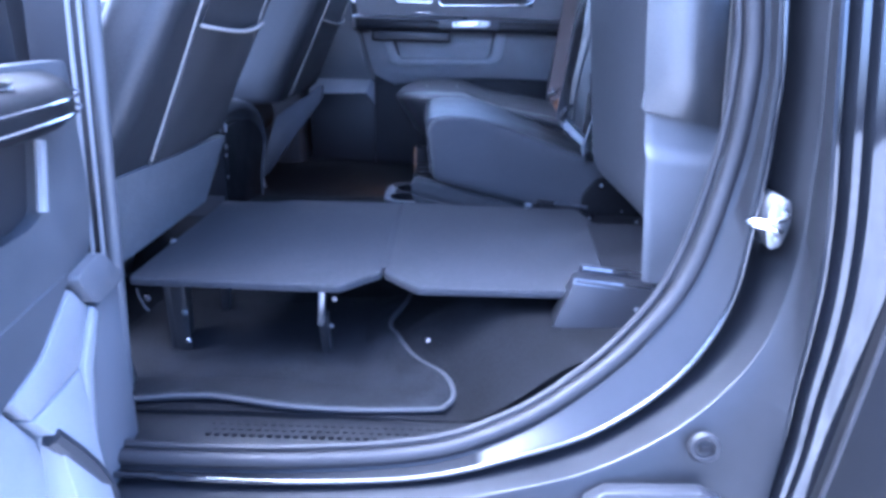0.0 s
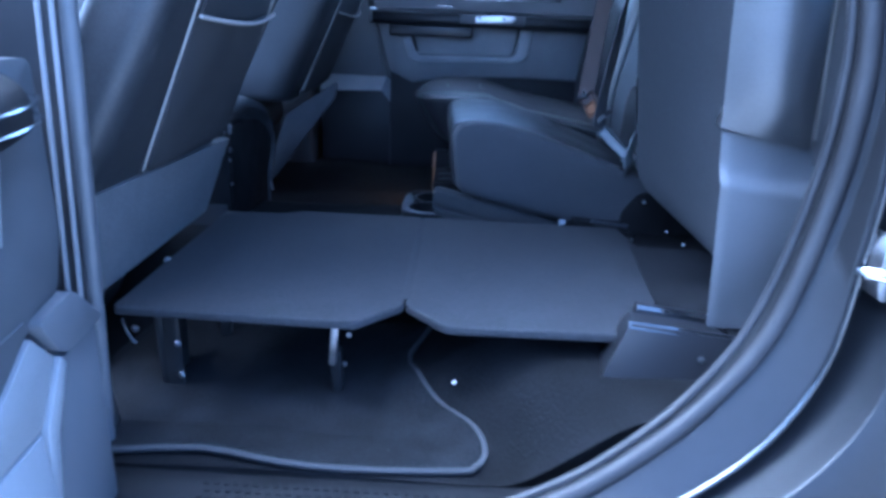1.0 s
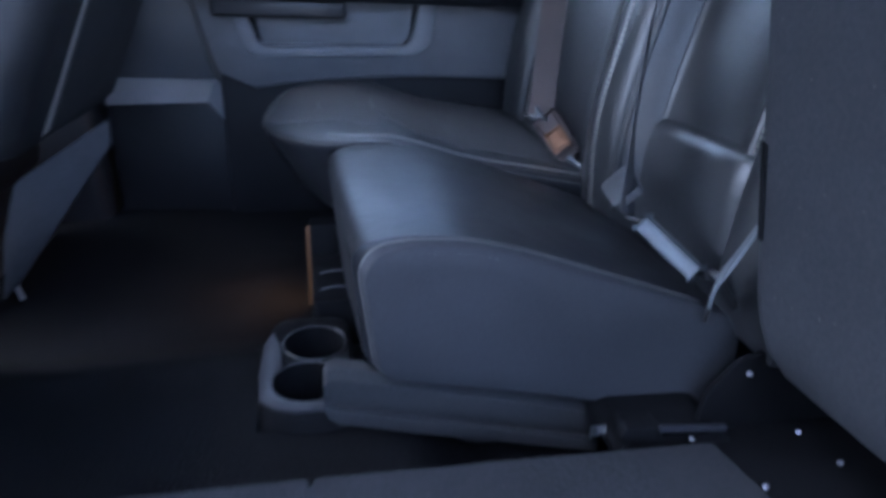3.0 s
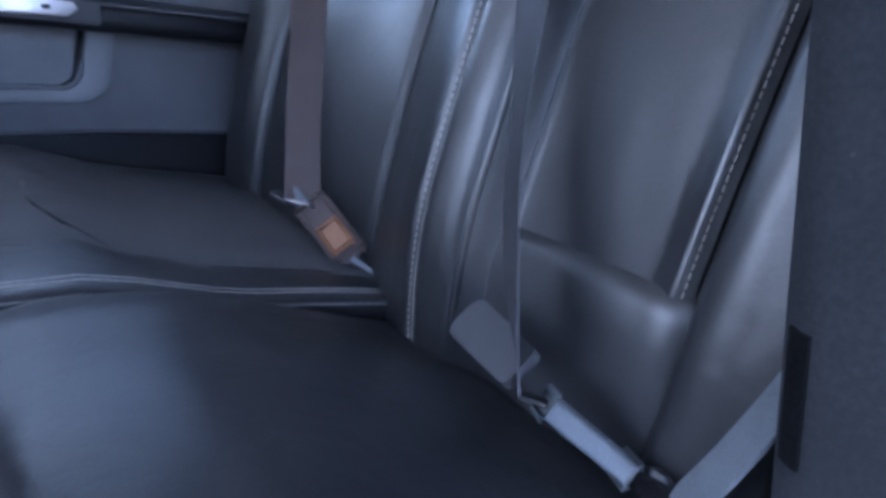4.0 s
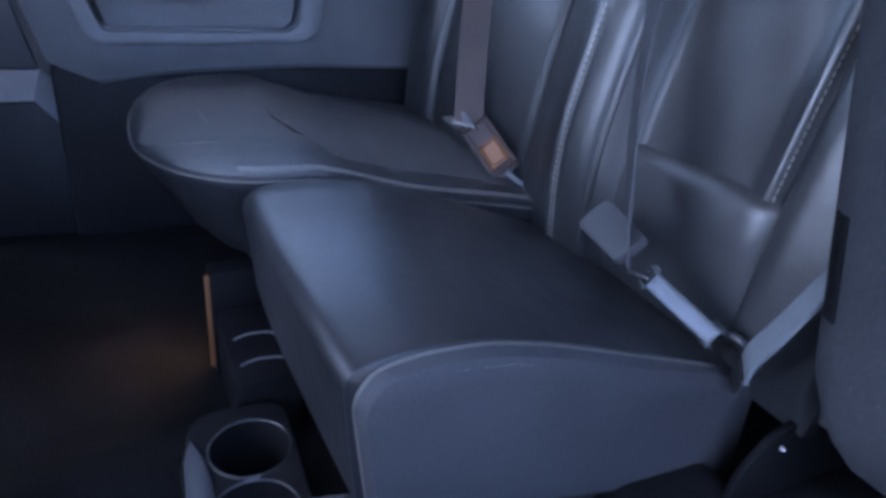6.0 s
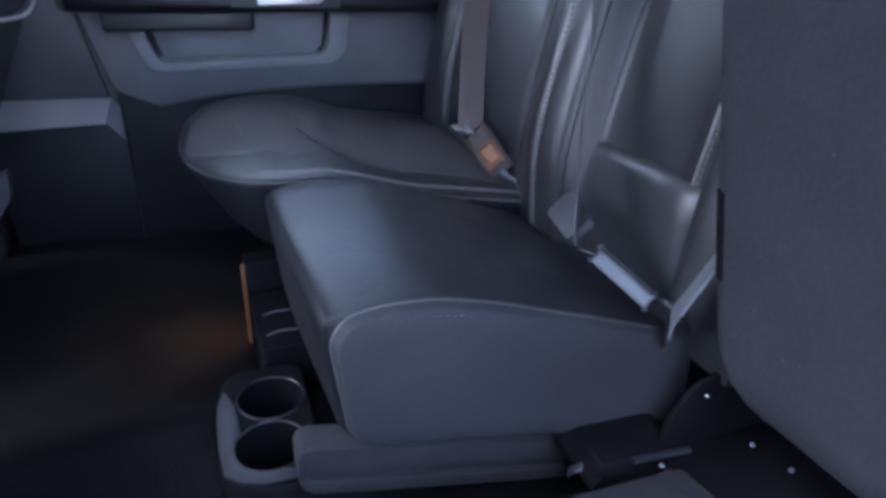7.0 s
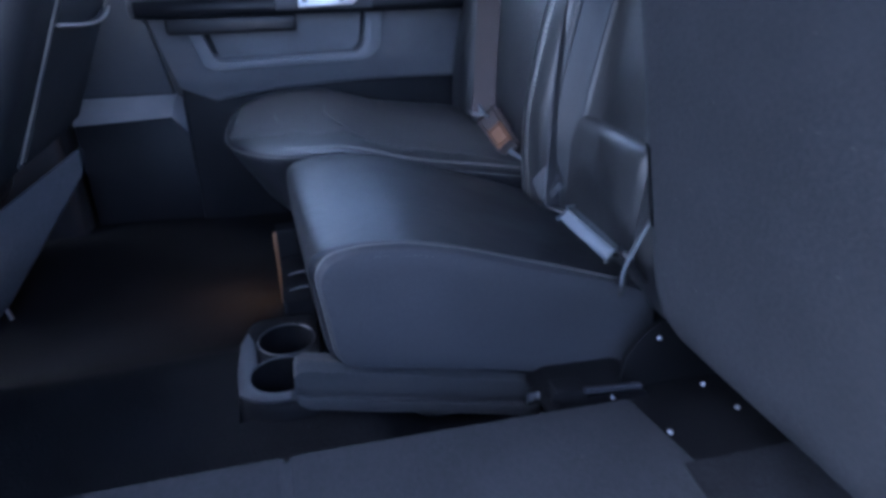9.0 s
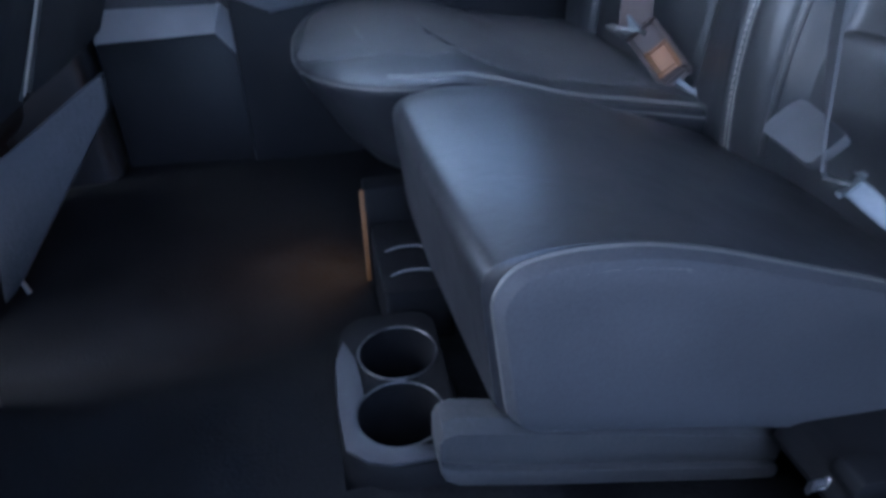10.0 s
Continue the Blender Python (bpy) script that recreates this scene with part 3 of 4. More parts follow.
panel_line = rounded([(-0.036, 0.800), (-0.053, 0.925), (-0.038, 0.948), (0.0, 0.9555), (0.055, 0.9535), (0.12, 0.9385), (0.22, 0.9055), (0.34, 0.8625), (0.391, 0.840), (0.401, 0.699), (0.143, 0.759)], 0.020, 5)


def side(inset, y, line=outline2):
    c = Vector((0.17, 0.85))
    out = []
    for p in line:
        q = Vector(p)
        q = q + (c - q).normalized() * inset
        out.append((q[0], y, q[1]))
    return out


def side_front(inset, y, push):
    return [(x - push * max(0, min(1, (0.05 - x) / 0.1)), yy, z) for x, yy, z in side(inset, y)]


bm = loft([side(0.010, 1.510), side(0.002, 1.513), side_front(0, 1.525, 0.0), side_front(-0.002, 1.62, 0.004), side_front(-0.003, 1.72, 0.008), side_front(-0.002, 1.82, 0.011), side_front(0, 1.855, 0.012), side_front(0.008, 1.870, 0.010)])
mid_cushion = part("middle_cushion", bm, CUSHION, bench, "black leather middle seat cushion")
side_panel = part("cushion_side", loft([side(0.05, 1.490, panel_line), side(0.022, 1.491, panel_line), side(0.008, 1.495, panel_line), side(0.002, 1.505, panel_line), side(0.006, 1.514, panel_line)]), LEATHER_GREY, bench, "grey vinyl side of the cushion")
welt = [p for p in side(0.003, 1.5085, panel_line) if p[0] < 0.33 and p[2] > 0.80]
part("piping", tube(welt, 0.0018, 6, (0, 1, 0.1)), PIPING, mid_cushion)
bm = bmesh.new()
loop = [p for p in side(0.020, 1.4925, panel_line) if p[0] < 0.16]
for a, b in zip(loop, loop[1:]):
    a, b = Vector(a), Vector(b)
    n = max(1, int((b - a).length / 0.008))
    for k in range(n):
        beam(a + (b - a) * (k + 0.15) / n, a + (b - a) * (k + 0.75) / n, 0.0014, 0.0012, (0, 1, 0), 0, bm)
part("stitching", bm, THREAD, side_panel, "grey stitches")

plan = smooth([(-0.050, 1.876), (-0.104, 1.908), (-0.146, 1.976), (-0.174, 2.07), (-0.182, 2.17), (-0.175, 2.29), (-0.145, 2.375), (-0.08, 2.415), (0.0, 2.43), (0.2, 2.435), (0.40, 2.43), (0.41, 2.2), (0.41, 1.95), (0.40, 1.874), (0.25, 1.872), (0.1, 1.872)], 4, True)
pc = Vector((0.10, 2.15))


def lying(inset, h, k=1.0):
    out = []
    for p in plan:
        q = pc + (Vector((p[0], p[1])) - pc) * k
        q = q + (pc - q).normalized() * inset
        out.append((q[0], q[1], ztop(q[0]) + h))
    return out


bm = loft([lying(0.10, -0.150), lying(0.080, -0.142), lying(0.060, -0.118), lying(0.040, -0.082), lying(0.020, -0.044), lying(0.008, -0.020), lying(0.003, -0.007), lying(0.0045, -0.002), lying(0.008, 0.0), lying(0.03, 0.001), lying(0.03, 0.003, 0.75), lying(0.02, 0.002, 0.55), lying(0.0, 0.0, 0.3), lying(0, 0.0, 0.05)])
far_cushion = part("outer_cushion", bm, CUSHION, bench, "black leather outer seat cushion")
seam = [Vector(p) for p in lying(0.003, -0.005)]
part("piping", tube(seam[-12:] + seam[:32], 0.0016, 6), PIPING, far_cushion)
bm = bmesh.new()
line = seam[-15:] + seam[:2]
for row in (0.002, 0.012):
    pts = [Vector((p[0], p[1] + row * 0.9, ztop(p[0]) + 0.0095)) for p in line]
    for a, b in zip(pts, pts[1:]):
        n = max(1, int((b - a).length / 0.007))
        for k in range(n):
            beam(a + (b - a) * (k + 0.05) / n, a + (b - a) * (k + 0.92) / n, 0.0006, 0.0007, (0, 0, 1), 0, bm)
part("stitching", bm, THREAD, far_cushion, "double row of pale stitches")
bm = tube(smooth([(0.020, 2.20, ztop(0.020) + 0.0034), (0.018, 2.13, ztop(0.018) + 0.0034), (0.032, 2.06, ztop(0.032) + 0.0034), (0.05, 2.02, ztop(0.05) + 0.0034), (0.075, 1.972, ztop(0.075) + 0.0034)], 6), 0.0022, 6)
part("insert_seam", bm, CUSHION, far_cushion)
edge = smooth([(x, y, ztop(x) + 0.0012) for x, y in ((-0.03, 1.994), (0.0, 1.987), (0.05, 1.974), (0.16, 1.957), (0.30, 1.948), (0.38, 1.947))], 5)
part("insert_seam", tube(edge, 0.0018, 6), CUSHION, far_cushion)
front = smooth([(-0.170, 2.12), (-0.158, 2.058), (-0.08, 2.016), (0.05, 1.978), (0.16, 1.961), (0.30, 1.952), (0.38, 1.951), (0.385, 2.15), (0.38, 2.40), (0.2, 2.412), (0.0, 2.405), (-0.075, 2.39), (-0.132, 2.352), (-0.155, 2.28), (-0.162, 2.18)], 4, True)
bm = loft([[(0.11 + (x - 0.11) * k, 2.18 + (y - 2.18) * k, ztop(0.11 + (x - 0.11) * k) + d) for x, y in front] for k, d in ((1.0, -0.002), (0.996, 0.0018), (0.975, 0.0028), (0.8, 0.0042), (0.55, 0.0048), (0.3, 0.005), (0.04, 0.005))])
part("insert", bm, PERFORATED, far_cushion, "perforated leather seat insert")

# flap under the cushion, and the dark support behind it
slope = lambda x, z: z - 0.25 * (x + 0.08)


def flap(x, k):
    h = 0.034 * k
    mid = 0.7705
    return [(x, y, slope(x, mid + s * h + e)) for y, s, e in ((1.514, -1, 0.002), (1.505, -0.86, 0), (1.503, -0.55, 0), (1.505, -0.36, 0), (1.511, -0.30, 0), (1.509, -0.22, 0), (1.508, 0.2, 0), (1.510, 0.75, 0), (1.520, 1, 0), (1.545, 1, -0.004), (1.545, -1, 0))]


base = part("seat_flap", loft([flap(-0.088, 0.5), flap(-0.084, 0.8), flap(-0.074, 1.0), flap(0.0, 1.03), flap(0.10, 1.0), flap(0.20, 0.98), flap(0.235, 0.92)]), CLOTH_DARK, bench, "felt-covered flap under the cushion")
part("seat_support", prism([(0.0, 0.62), (0.0, 0.79), (0.40, 0.72), (0.40, 0.62)], "y", 1.56, 2.36, 0.01), BLACK_STEEL, bench, "black seat support")

# backrest, built across the width in upholstery panels
bx = lambda z: 0.392 + 0.20 * (z - 0.9)


foot = lambda z: 0.6 + 0.4 * math.sin(math.pi / 2 * min(1, max(0, (z - 0.85) / 0.2)))


def pchip(knots):
    """A curve through the knots that never overshoots them."""
    n = len(knots)
    d = [(knots[i + 1][1] - knots[i][1]) / (knots[i + 1][0] - knots[i][0]) for i in range(n - 1)]
    m = [d[0]] + [0 if a * b <= 0 else 2 * a * b / (a + b) for a, b in zip(d, d[1:])] + [d[-1]]

    def at(x):
        i = max(0, min(n - 2, next((k - 1 for k in range(1, n) if knots[k][0] >= x), n - 2)))
        h = knots[i + 1][0] - knots[i][0]
        t = min(1, max(0, (x - knots[i][0]) / h))
        return (2 * t ** 3 - 3 * t * t + 1) * knots[i][1] + (t ** 3 - 2 * t * t + t) * h * m[i] + (3 * t * t - 2 * t ** 3) * knots[i + 1][1] + (t ** 3 - t * t) * h * m[i + 1]
    return at


# how far the upholstery stands forward across the width: bolster, seam, pad, piped ridge, stitched ridge, pad, bolster
proud = pchip([(1.432, -0.005), (1.440, 0.024), (1.456, 0.031), (1.480, 0.036), (1.505, 0.040), (1.522, 0.037), (1.531, 0.030), (1.540, 0.011), (1.545, 0.013), (1.549, 0.018), (1.557, 0.0225), (1.566, 0.0185), (1.582, 0.0150), (1.62, 0.0155), (1.66, 0.0170), (1.70, 0.0185), (1.732, 0.0215), (1.741, 0.030), (1.749, 0.048), (1.755, 0.062), (1.763, 0.075), (1.780, 0.083), (1.800, 0.087), (1.808, 0.082), (1.816, 0.088), (1.84, 0.082), (1.88, 0.064), (1.925, 0.040), (1.955, 0.023), (1.967, 0.0160), (1.985, 0.0230), (2.03, 0.028), (2.12, 0.031), (2.22, 0.030), (2.28, 0.025), (2.303, 0.021), (2.311, 0.015), (2.325, 0.032), (2.36, 0.046), (2.40, 0.048), (2.44, 0.03), (2.475, -0.02)])
hollow = lambda z: 0.012 * math.sin(math.pi * min(1, max(0, (z - 0.825) / 0.735 * 1.3)))


def back(y0, y1, z0=0.825, z1=1.56):
    """A padded strip of the backrest between y0 and y1."""
    def fn(u, v):
        z, y = z0 + (z1 - z0) * v, y0 + (y1 - y0) * u
        e = min(1.0, (z - z0) / 0.03)
        return bx(z) - proud(y) * foot(z) * math.sin(e * math.pi / 2) - hollow(z), y, z
    return sheet(fn, max(12, int((y1 - y0) / 0.0035)), 20, -0.03)


bench_back = part("back_board", sheet(lambda u, v: (bx(0.84 + 0.72 * v) + 0.012, 1.42 + 1.08 * u, 0.84 + 0.72 * v), 4, 4, -0.05), LEATHER, bench)
for nm, y0, y1 in (("back_bolster", 2.312, 2.475), ("back_pad", 1.968, 2.310), ("back_bolster", 1.809, 1.966), ("back_panel", 1.738, 1.807), ("back_bolster", 1.432, 1.541)):
    part(nm, back(y0, y1), LEATHER, bench)
part("back_pad", back(1.543, 1.7375, 0.955), LEATHER, bench, "smooth leather middle back panel")
bulge = pchip([(0.0, -0.010), (0.3, 0.014), (0.6, 0.032), (0.82, 0.0405), (0.89, 0.0405), (0.94, 0.036), (0.98, 0.023), (1.0, 0.004)])


def roll(u, v):
    ends = math.sin(math.pi / 2 * min(1, min(u + 0.02, 1.04 - u) * 9))
    z = 0.815 + 0.214 * v
    return bx(z) - 0.012 - 0.004 * step(0.72, 0.92, u) - 0.66 * bulge(v) * (0.50 + 0.50 * ends), 1.533 + 0.246 * u, z


part("lumbar_roll", sheet(roll, 22, 24, -0.05), LEATHER, bench, "padded roll at the foot of the middle back")
for y, f, r in ((2.311, 0.022, 0.0045), (1.757, 0.067, 0.0045), (1.967, 0.018, 0.0025)):
    part("piping", tube([(bx(z) - f * foot(z) - hollow(z), y, z) for z in [0.88 + 0.04 * k for k in range(17)]], r, 8, (0, 1, 0)), LEATHER, bench_back)
part("piping", tube([(bx(1.026) - 0.017 - 0.018 * step(0.80, 1.0, u), 1.547 + 0.205 * u, 1.029) for u in [k / 20 for k in range(21)]], 0.0022, 6), LEATHER, bench_back)
for y, f in ((1.808, 0.0825), (1.5490, 0.0185)):
    bm = bmesh.new()
    for row in (-0.0034, 0.0034) if y > 1.6 else (0,):
        for k in range(84):
            z = 0.87 + 0.008 * k
            g = lambda zz: bx(zz) - proud(y + row) * foot(zz) - hollow(zz) - 0.0008
            beam((g(z), y + row, z), (g(z + 0.0055), y + row, z + 0.0055), 0.0012, 0.0012, (1, 0, 0), 0, bm)
    part("stitching", bm, THREAD, bench_back, "pale stitched seam")

# ---- near seat, folded up against the backrest ----
folded = thing("folded_rear_seat", "rear seat cushion folded up with its carpeted underside showing", "car seat")
px = lambda z: 0.322 - 0.09 * (z - 0.88)


def under(u, v):
    z = 0.862 + 0.64 * v
    y1 = 1.416 + 0.20 * max(-0.02, z - 0.9)
    y = 0.940 + (y1 - 0.940) * u
    r = 0.012 * (1 - min(1, (1 - u) * 25)) ** 2 + 0.012 * (1 - min(1, u * 25)) ** 2 + 0.012 * (1 - min(1, v * 30)) ** 2
    cut = 0.045 * max(0, 1 - v * 9) ** 2 if u > 0.9 else 0
    return px(z) + r + 0.002 * math.sin(5 * u + 3 * v), y - cut * (u - 0.9) * 10, z


part("underside", sheet(under, 40, 30, -0.025), UNDER, folded, "charcoal carpet underside")
part("pull_loop", sheet(lambda u, v: Vector(under(0.962 + 0.028 * u, 0.185 + 0.132 * v)) - Vector((0.0022, 0, 0)), 6, 10, -0.004), CARPET, folded, "dark recessed pull strap")
bm = sheet(lambda u, v: (px(1.05 + 0.45 * v) - 0.026 + 0.112 * u, 0.930 - 0.024 * math.sin(math.pi * min(1, u * 1.02)) * min(1, 0.3 + v * 8), 1.056 + 0.45 * v - 0.022 * u), 16, 16, 0.04)
part("cushion_edge", bm, LEATHER, folded, "black leather cushion edge")
part("piping", tube([(px(1.05 + 0.45 * v) + 0.090, 0.932, 1.046 + 0.45 * v) for v in [k / 12 for k in range(13)]], 0.0022, 6, (0, 1, 0)), PIPING, folded)
bm = sheet(lambda u, v: (px(1.05 + 0.5 * v) + 0.094 + 0.085 * u, 0.938 - 0.010 * math.sin(math.pi * u), 1.014 + 0.476 * v), 10, 12, 0.05)
part("backrest_side", bm, LEATHER_WORN, folded, "black leather side of the backrest")


def shield(u, v):
    z = 0.79 + (0.262 - 0.030 * u) * v
    xl = 0.3125 - 0.096 * (z - 0.79)
    lip = 1 - min(1, u * 16)
    return xl + (0.47 - xl) * u, 0.924 + 0.0135 * step(0.985 - 0.02 * u, 1.010 - 0.02 * u, z) * (0.35 + 0.65 * v) + 0.004 * lip * lip, z


part("side_shield", sheet(shield, 32, 40, 0.03), DOOR_DARK, folded, "grey plastic side shield")
part("cushion", prism([(0.345, 0.87), (0.385, 0.84), (0.385, 0.9), (0.47, 1.5), (0.345, 1.5)], "y", 0.96, 1.41, 0.015), LEATHER, folded)

# ---- seat hinge hardware between the two seats ----
hinge = thing("seat_hinge_bracket", "black steel seat hinge with bright bolt heads", "bracket")
part("housing", prism(rounded([(0.205, 0.735), (0.225, 0.758), (0.33, 0.754), (0.345, 0.743), (0.31, 0.718), (0.228, 0.716)], 0.012, 3), "y", 1.418, 1.50, 0.006), MATTE, hinge)
part("side_plate", prism(rounded([(0.31, 0.73), (0.315, 0.79), (0.345, 0.83), (0.40, 0.845), (0.50, 0.84), (0.50, 0.73)], 0.01, 3), "y", 1.438, 1.446, 0.002), MATTE, hinge)
part("floor_plate", box((0.30, 1.27, 0.72), (0.52, 1.44, 0.742), 0.003), MATTE, hinge)
part("link_arm", tube([(0.247, 1.408, 0.777), (0.322, 1.408, 0.770)], 0.0038, 10, (0, 1, 0)), RIM, hinge, "dull grey link rod")
part("latch_box", prism(rounded([(0.207, 0.762), (0.212, 0.778), (0.252, 0.774), (0.256, 0.752)], 0.004, 2), "y", 1.412, 1.44, 0.002), MATTE, hinge)
for p, ax in (((0.283, 1.404, 0.763), (0, -1, 0.4)), ((0.399, 1.394, 0.766), (-0.2, -0.7, 0.8)), ((0.356, 1.434, 0.816), (0, -1, 0.3)), ((0.312, 1.328, 0.768), (0, -0.5, 1)), ((0.425, 1.360, 0.752), (0, -0.6, 1))):
    part("bolt", bolt(bmesh.new(), p, ax, 0.0021, 0.0036), ZINC, hinge, "bright zinc bolt head")
bm = tube([(0.292 + 0.011 * math.cos(a), 1.406 - 0.004 * math.sin(a), 0.742 + 0.010 * math.sin(a)) for a in [2 * math.pi * k / 18 for k in range(19)]], 0.0022, 6, (0, 1, 0))
part("ring", bm, ZINC, hinge)
for k in range(3):
    part("spring_coil", beam((0.182, 1.428, 0.759 + 0.005 * k), (0.197, 1.428, 0.758 + 0.005 * k), 0.003, 0.0026, (0, 1, 0), 0.001), ZINC, hinge)

# ---- end cap of the storage box by the sill ----
cap = thing("storage_end_cap", "dark plastic end cap beside the door sill", "plastic cover")
face = [(0.172, 0.727), (0.2005, 0.797), (0.206, 0.8015), (0.40, 0.780), (0.40, 0.722)]
bm = loft([[(x + (0.006 if x < 0.3 else 0) * k, y + (0.802 - z) * -0.18 * (1 - k), z - 0.004 * k) for x, z in face] for y, k in ((0.900, 0.0), (0.9035, 0.25), (0.945, 1.0))])
part("body", bm, CAP, cap, angle=25)
part("lid", prism([(0.220, 0.792), (0.223, 0.8045), (0.40, 0.784), (0.40, 0.770)], "y", 0.947, 0.965, 0.002), CAP, cap)
part("edge_bead", beam((0.2015, 0.9015, 0.7985), (0.40, 0.9015, 0.779), 0.0075, 0.003, (0, -0.8, 0.6), 0.001), PAINT, cap, "shiny bevelled edge")
part("lid_bead", beam((0.2235, 0.948, 0.8030), (0.36, 0.948, 0.7880), 0.0045, 0.0025, (0, -0.8, 0.6), 0.0008), PAINT, cap, "shiny lid edge")
part("screw", bolt(bmesh.new(), (0.30, 0.893, 0.757), (0, -1, 0), 0.0035, 0.003), STEEL, cap)
bm = sheet(lambda u, v: (0.268 + 0.028 * v + (0.33 - 0.028 * v) * u, 0.938 + 0.34 * v, 0.7725 + 0.022 * (1 - step(0.0, 0.6, v)) * step(-0.05, 0.4, u)), 12, 18, 0.0015)
part("felt_flap", bm, BOX_CARPET, cap, "felt running up to the cap")

# ---- cup holder on the hump ----
cups = thing("cup_holder", "black plastic floor cup holder with a pale rim", "cup holder")
cup_c = [(-0.108, 1.605), (-0.098, 1.692)]
rim = rounded([(-0.162, 1.572), (-0.122, 1.546), (-0.055, 1.546), (-0.050, 1.76), (-0.150, 1.76), (-0.164, 1.70)], 0.03, 5)
part("top_plate", plate(rim, [ring2(c, 0.0415) for c in cup_c], "z", 0.720, 0.7275, 0.0015), MATTE, cups)
crescent = [(-0.162, 1.570), (-0.144, 1.553), (-0.122, 1.545), (-0.070, 1.545), (-0.070, 1.557)] + [(cup_c[0][0] + 0.042 * math.cos(a), cup_c[0][1] + 0.042 * math.sin(a)) for a in [radians(-85 - 15 * k) for k in range(10)]] + [(-0.141, 1.658), (-0.144, 1.69), (-0.154, 1.72), (-0.164, 1.69), (-0.166, 1.62)]
part("rim", prism(crescent, "z", 0.7265, 0.7305, 0.001), RIM, cups, "dull grey rim")
for c in cup_c:
    part("cup", lathe([(0.0415, 0.0035), (0.0412, 0.0), (0.034, -0.095), (0.002, -0.097)], (c[0], c[1], 0.724), (0, 0, 1), 28, None, False), MATTE, cups)
    part("cup_lip", tube([(c[0] + 0.0418 * math.cos(a), c[1] + 0.0418 * math.sin(a), 0.7278) for a in [math.pi * k / 16 for k in range(33)]], 0.0013, 6), CAP, cups, "glossy cup lip")
rc = Vector((-0.105, 1.655))
bm = loft([[(rc.x + (p[0] - rc.x) * k, rc.y + (p[1] - rc.y) * k, z) for p in rim] for k, z in ((1.18, 0.64), (1.12, 0.69), (1.04, 0.712), (1.01, 0.722), (0.99, 0.7235))], True, False)
part("body", bm, MATTE, cups)
bins = thing("storage_bin", "assumed black plastic tray under the seat with arcs for rim glints", "storage tray")
part("tray", prism(rounded([(-0.10, 1.775), (-0.02, 1.775), (-0.02, 1.94), (-0.10, 1.94)], 0.01, 3), "z", 0.64, 0.745, 0.004), MATTE, bins)
# grey arcs added for the glints on dark rims behind the cups
for y, w in ((1.812, 0.030), (1.868, 0.026)):
    bm = tube(smooth([(-0.088, y - 0.002, 0.745), (-0.070, y + 0.003, 0.747), (-0.045, y + 0.001, 0.747), (-0.088 + 2 * w, y - 0.006, 0.745)], 5), 0.0015, 6)
    part("rim_glint", bm, PLASTIC_GREY, bins, "grey arc coloured as a glint on a dark rim")

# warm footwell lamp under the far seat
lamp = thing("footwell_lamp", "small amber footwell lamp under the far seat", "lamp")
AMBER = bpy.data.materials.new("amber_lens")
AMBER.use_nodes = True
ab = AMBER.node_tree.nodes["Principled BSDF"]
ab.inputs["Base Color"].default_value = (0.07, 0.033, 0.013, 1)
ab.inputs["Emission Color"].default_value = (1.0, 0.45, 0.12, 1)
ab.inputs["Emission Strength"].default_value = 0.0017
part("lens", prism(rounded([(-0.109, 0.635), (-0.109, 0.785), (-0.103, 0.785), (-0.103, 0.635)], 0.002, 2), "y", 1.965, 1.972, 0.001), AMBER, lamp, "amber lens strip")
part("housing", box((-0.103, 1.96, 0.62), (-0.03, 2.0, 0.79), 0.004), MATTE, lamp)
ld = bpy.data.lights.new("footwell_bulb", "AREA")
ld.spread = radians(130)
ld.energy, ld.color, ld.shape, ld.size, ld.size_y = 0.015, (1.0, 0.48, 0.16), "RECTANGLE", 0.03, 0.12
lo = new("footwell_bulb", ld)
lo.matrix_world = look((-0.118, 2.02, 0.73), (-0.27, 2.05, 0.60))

# ---- seat belts of the rear bench ----
belt = thing("rear_seat_belt", "seat belt tinted brown for warm light, its tongue latched in the buckle", "seat belt", "seat belts")
part("webbing", strap(smooth([(0.330, 2.080, 0.948), (0.338, 2.100, 0.99), (0.348, 2.125, 1.06), (0.360, 2.150, 1.15), (0.378, 2.180, 1.28), (0.42, 2.20, 1.52)], 5), 0.048, 0.002, (0.55, 0.8, 0.1)), BELT, belt)
part("tongue", beam((0.322, 2.098, 0.940), (0.336, 2.050, 0.945), 0.028, 0.004, (0.6, -0.3, 0.8), 0.0015), STEEL, belt, "steel tongue")
part("fold", prism([(2.055, 0.955), (2.105, 0.968), (2.10, 0.945), (2.065, 0.936)], "x", 0.322, 0.328, 0.002), SLEEVE, belt, "grey folded webbing at the tongue")
bk = part("buckle", beam((0.336, 2.062, 0.946), (0.358, 1.985, 0.897), 0.034, 0.020, (-0.7, -0.35, 0.55), 0.007), BELT, belt, "plastic buckle tinted brown for warm light")
# raised amber patch: the orange glow on the buckle as a colour
part("glow_patch", beam((0.336, 2.016, 0.932), (0.345, 1.988, 0.912), 0.024, 0.0115, (-0.7, -0.35, 0.55), 0.005), ORANGE, bk, "amber patch for the orange glow on the buckle")
part("stalk", beam((0.357, 1.982, 0.893), (0.385, 1.93, 0.872), 0.022, 0.008, (0.7, 0, 0.7), 0.002), SLEEVE, belt)
part("loose_tongue", beam((0.335, 2.175, 0.932), (0.345, 2.135, 0.925), 0.018, 0.004, (0, 0, 1), 0.001), STEEL, belt)

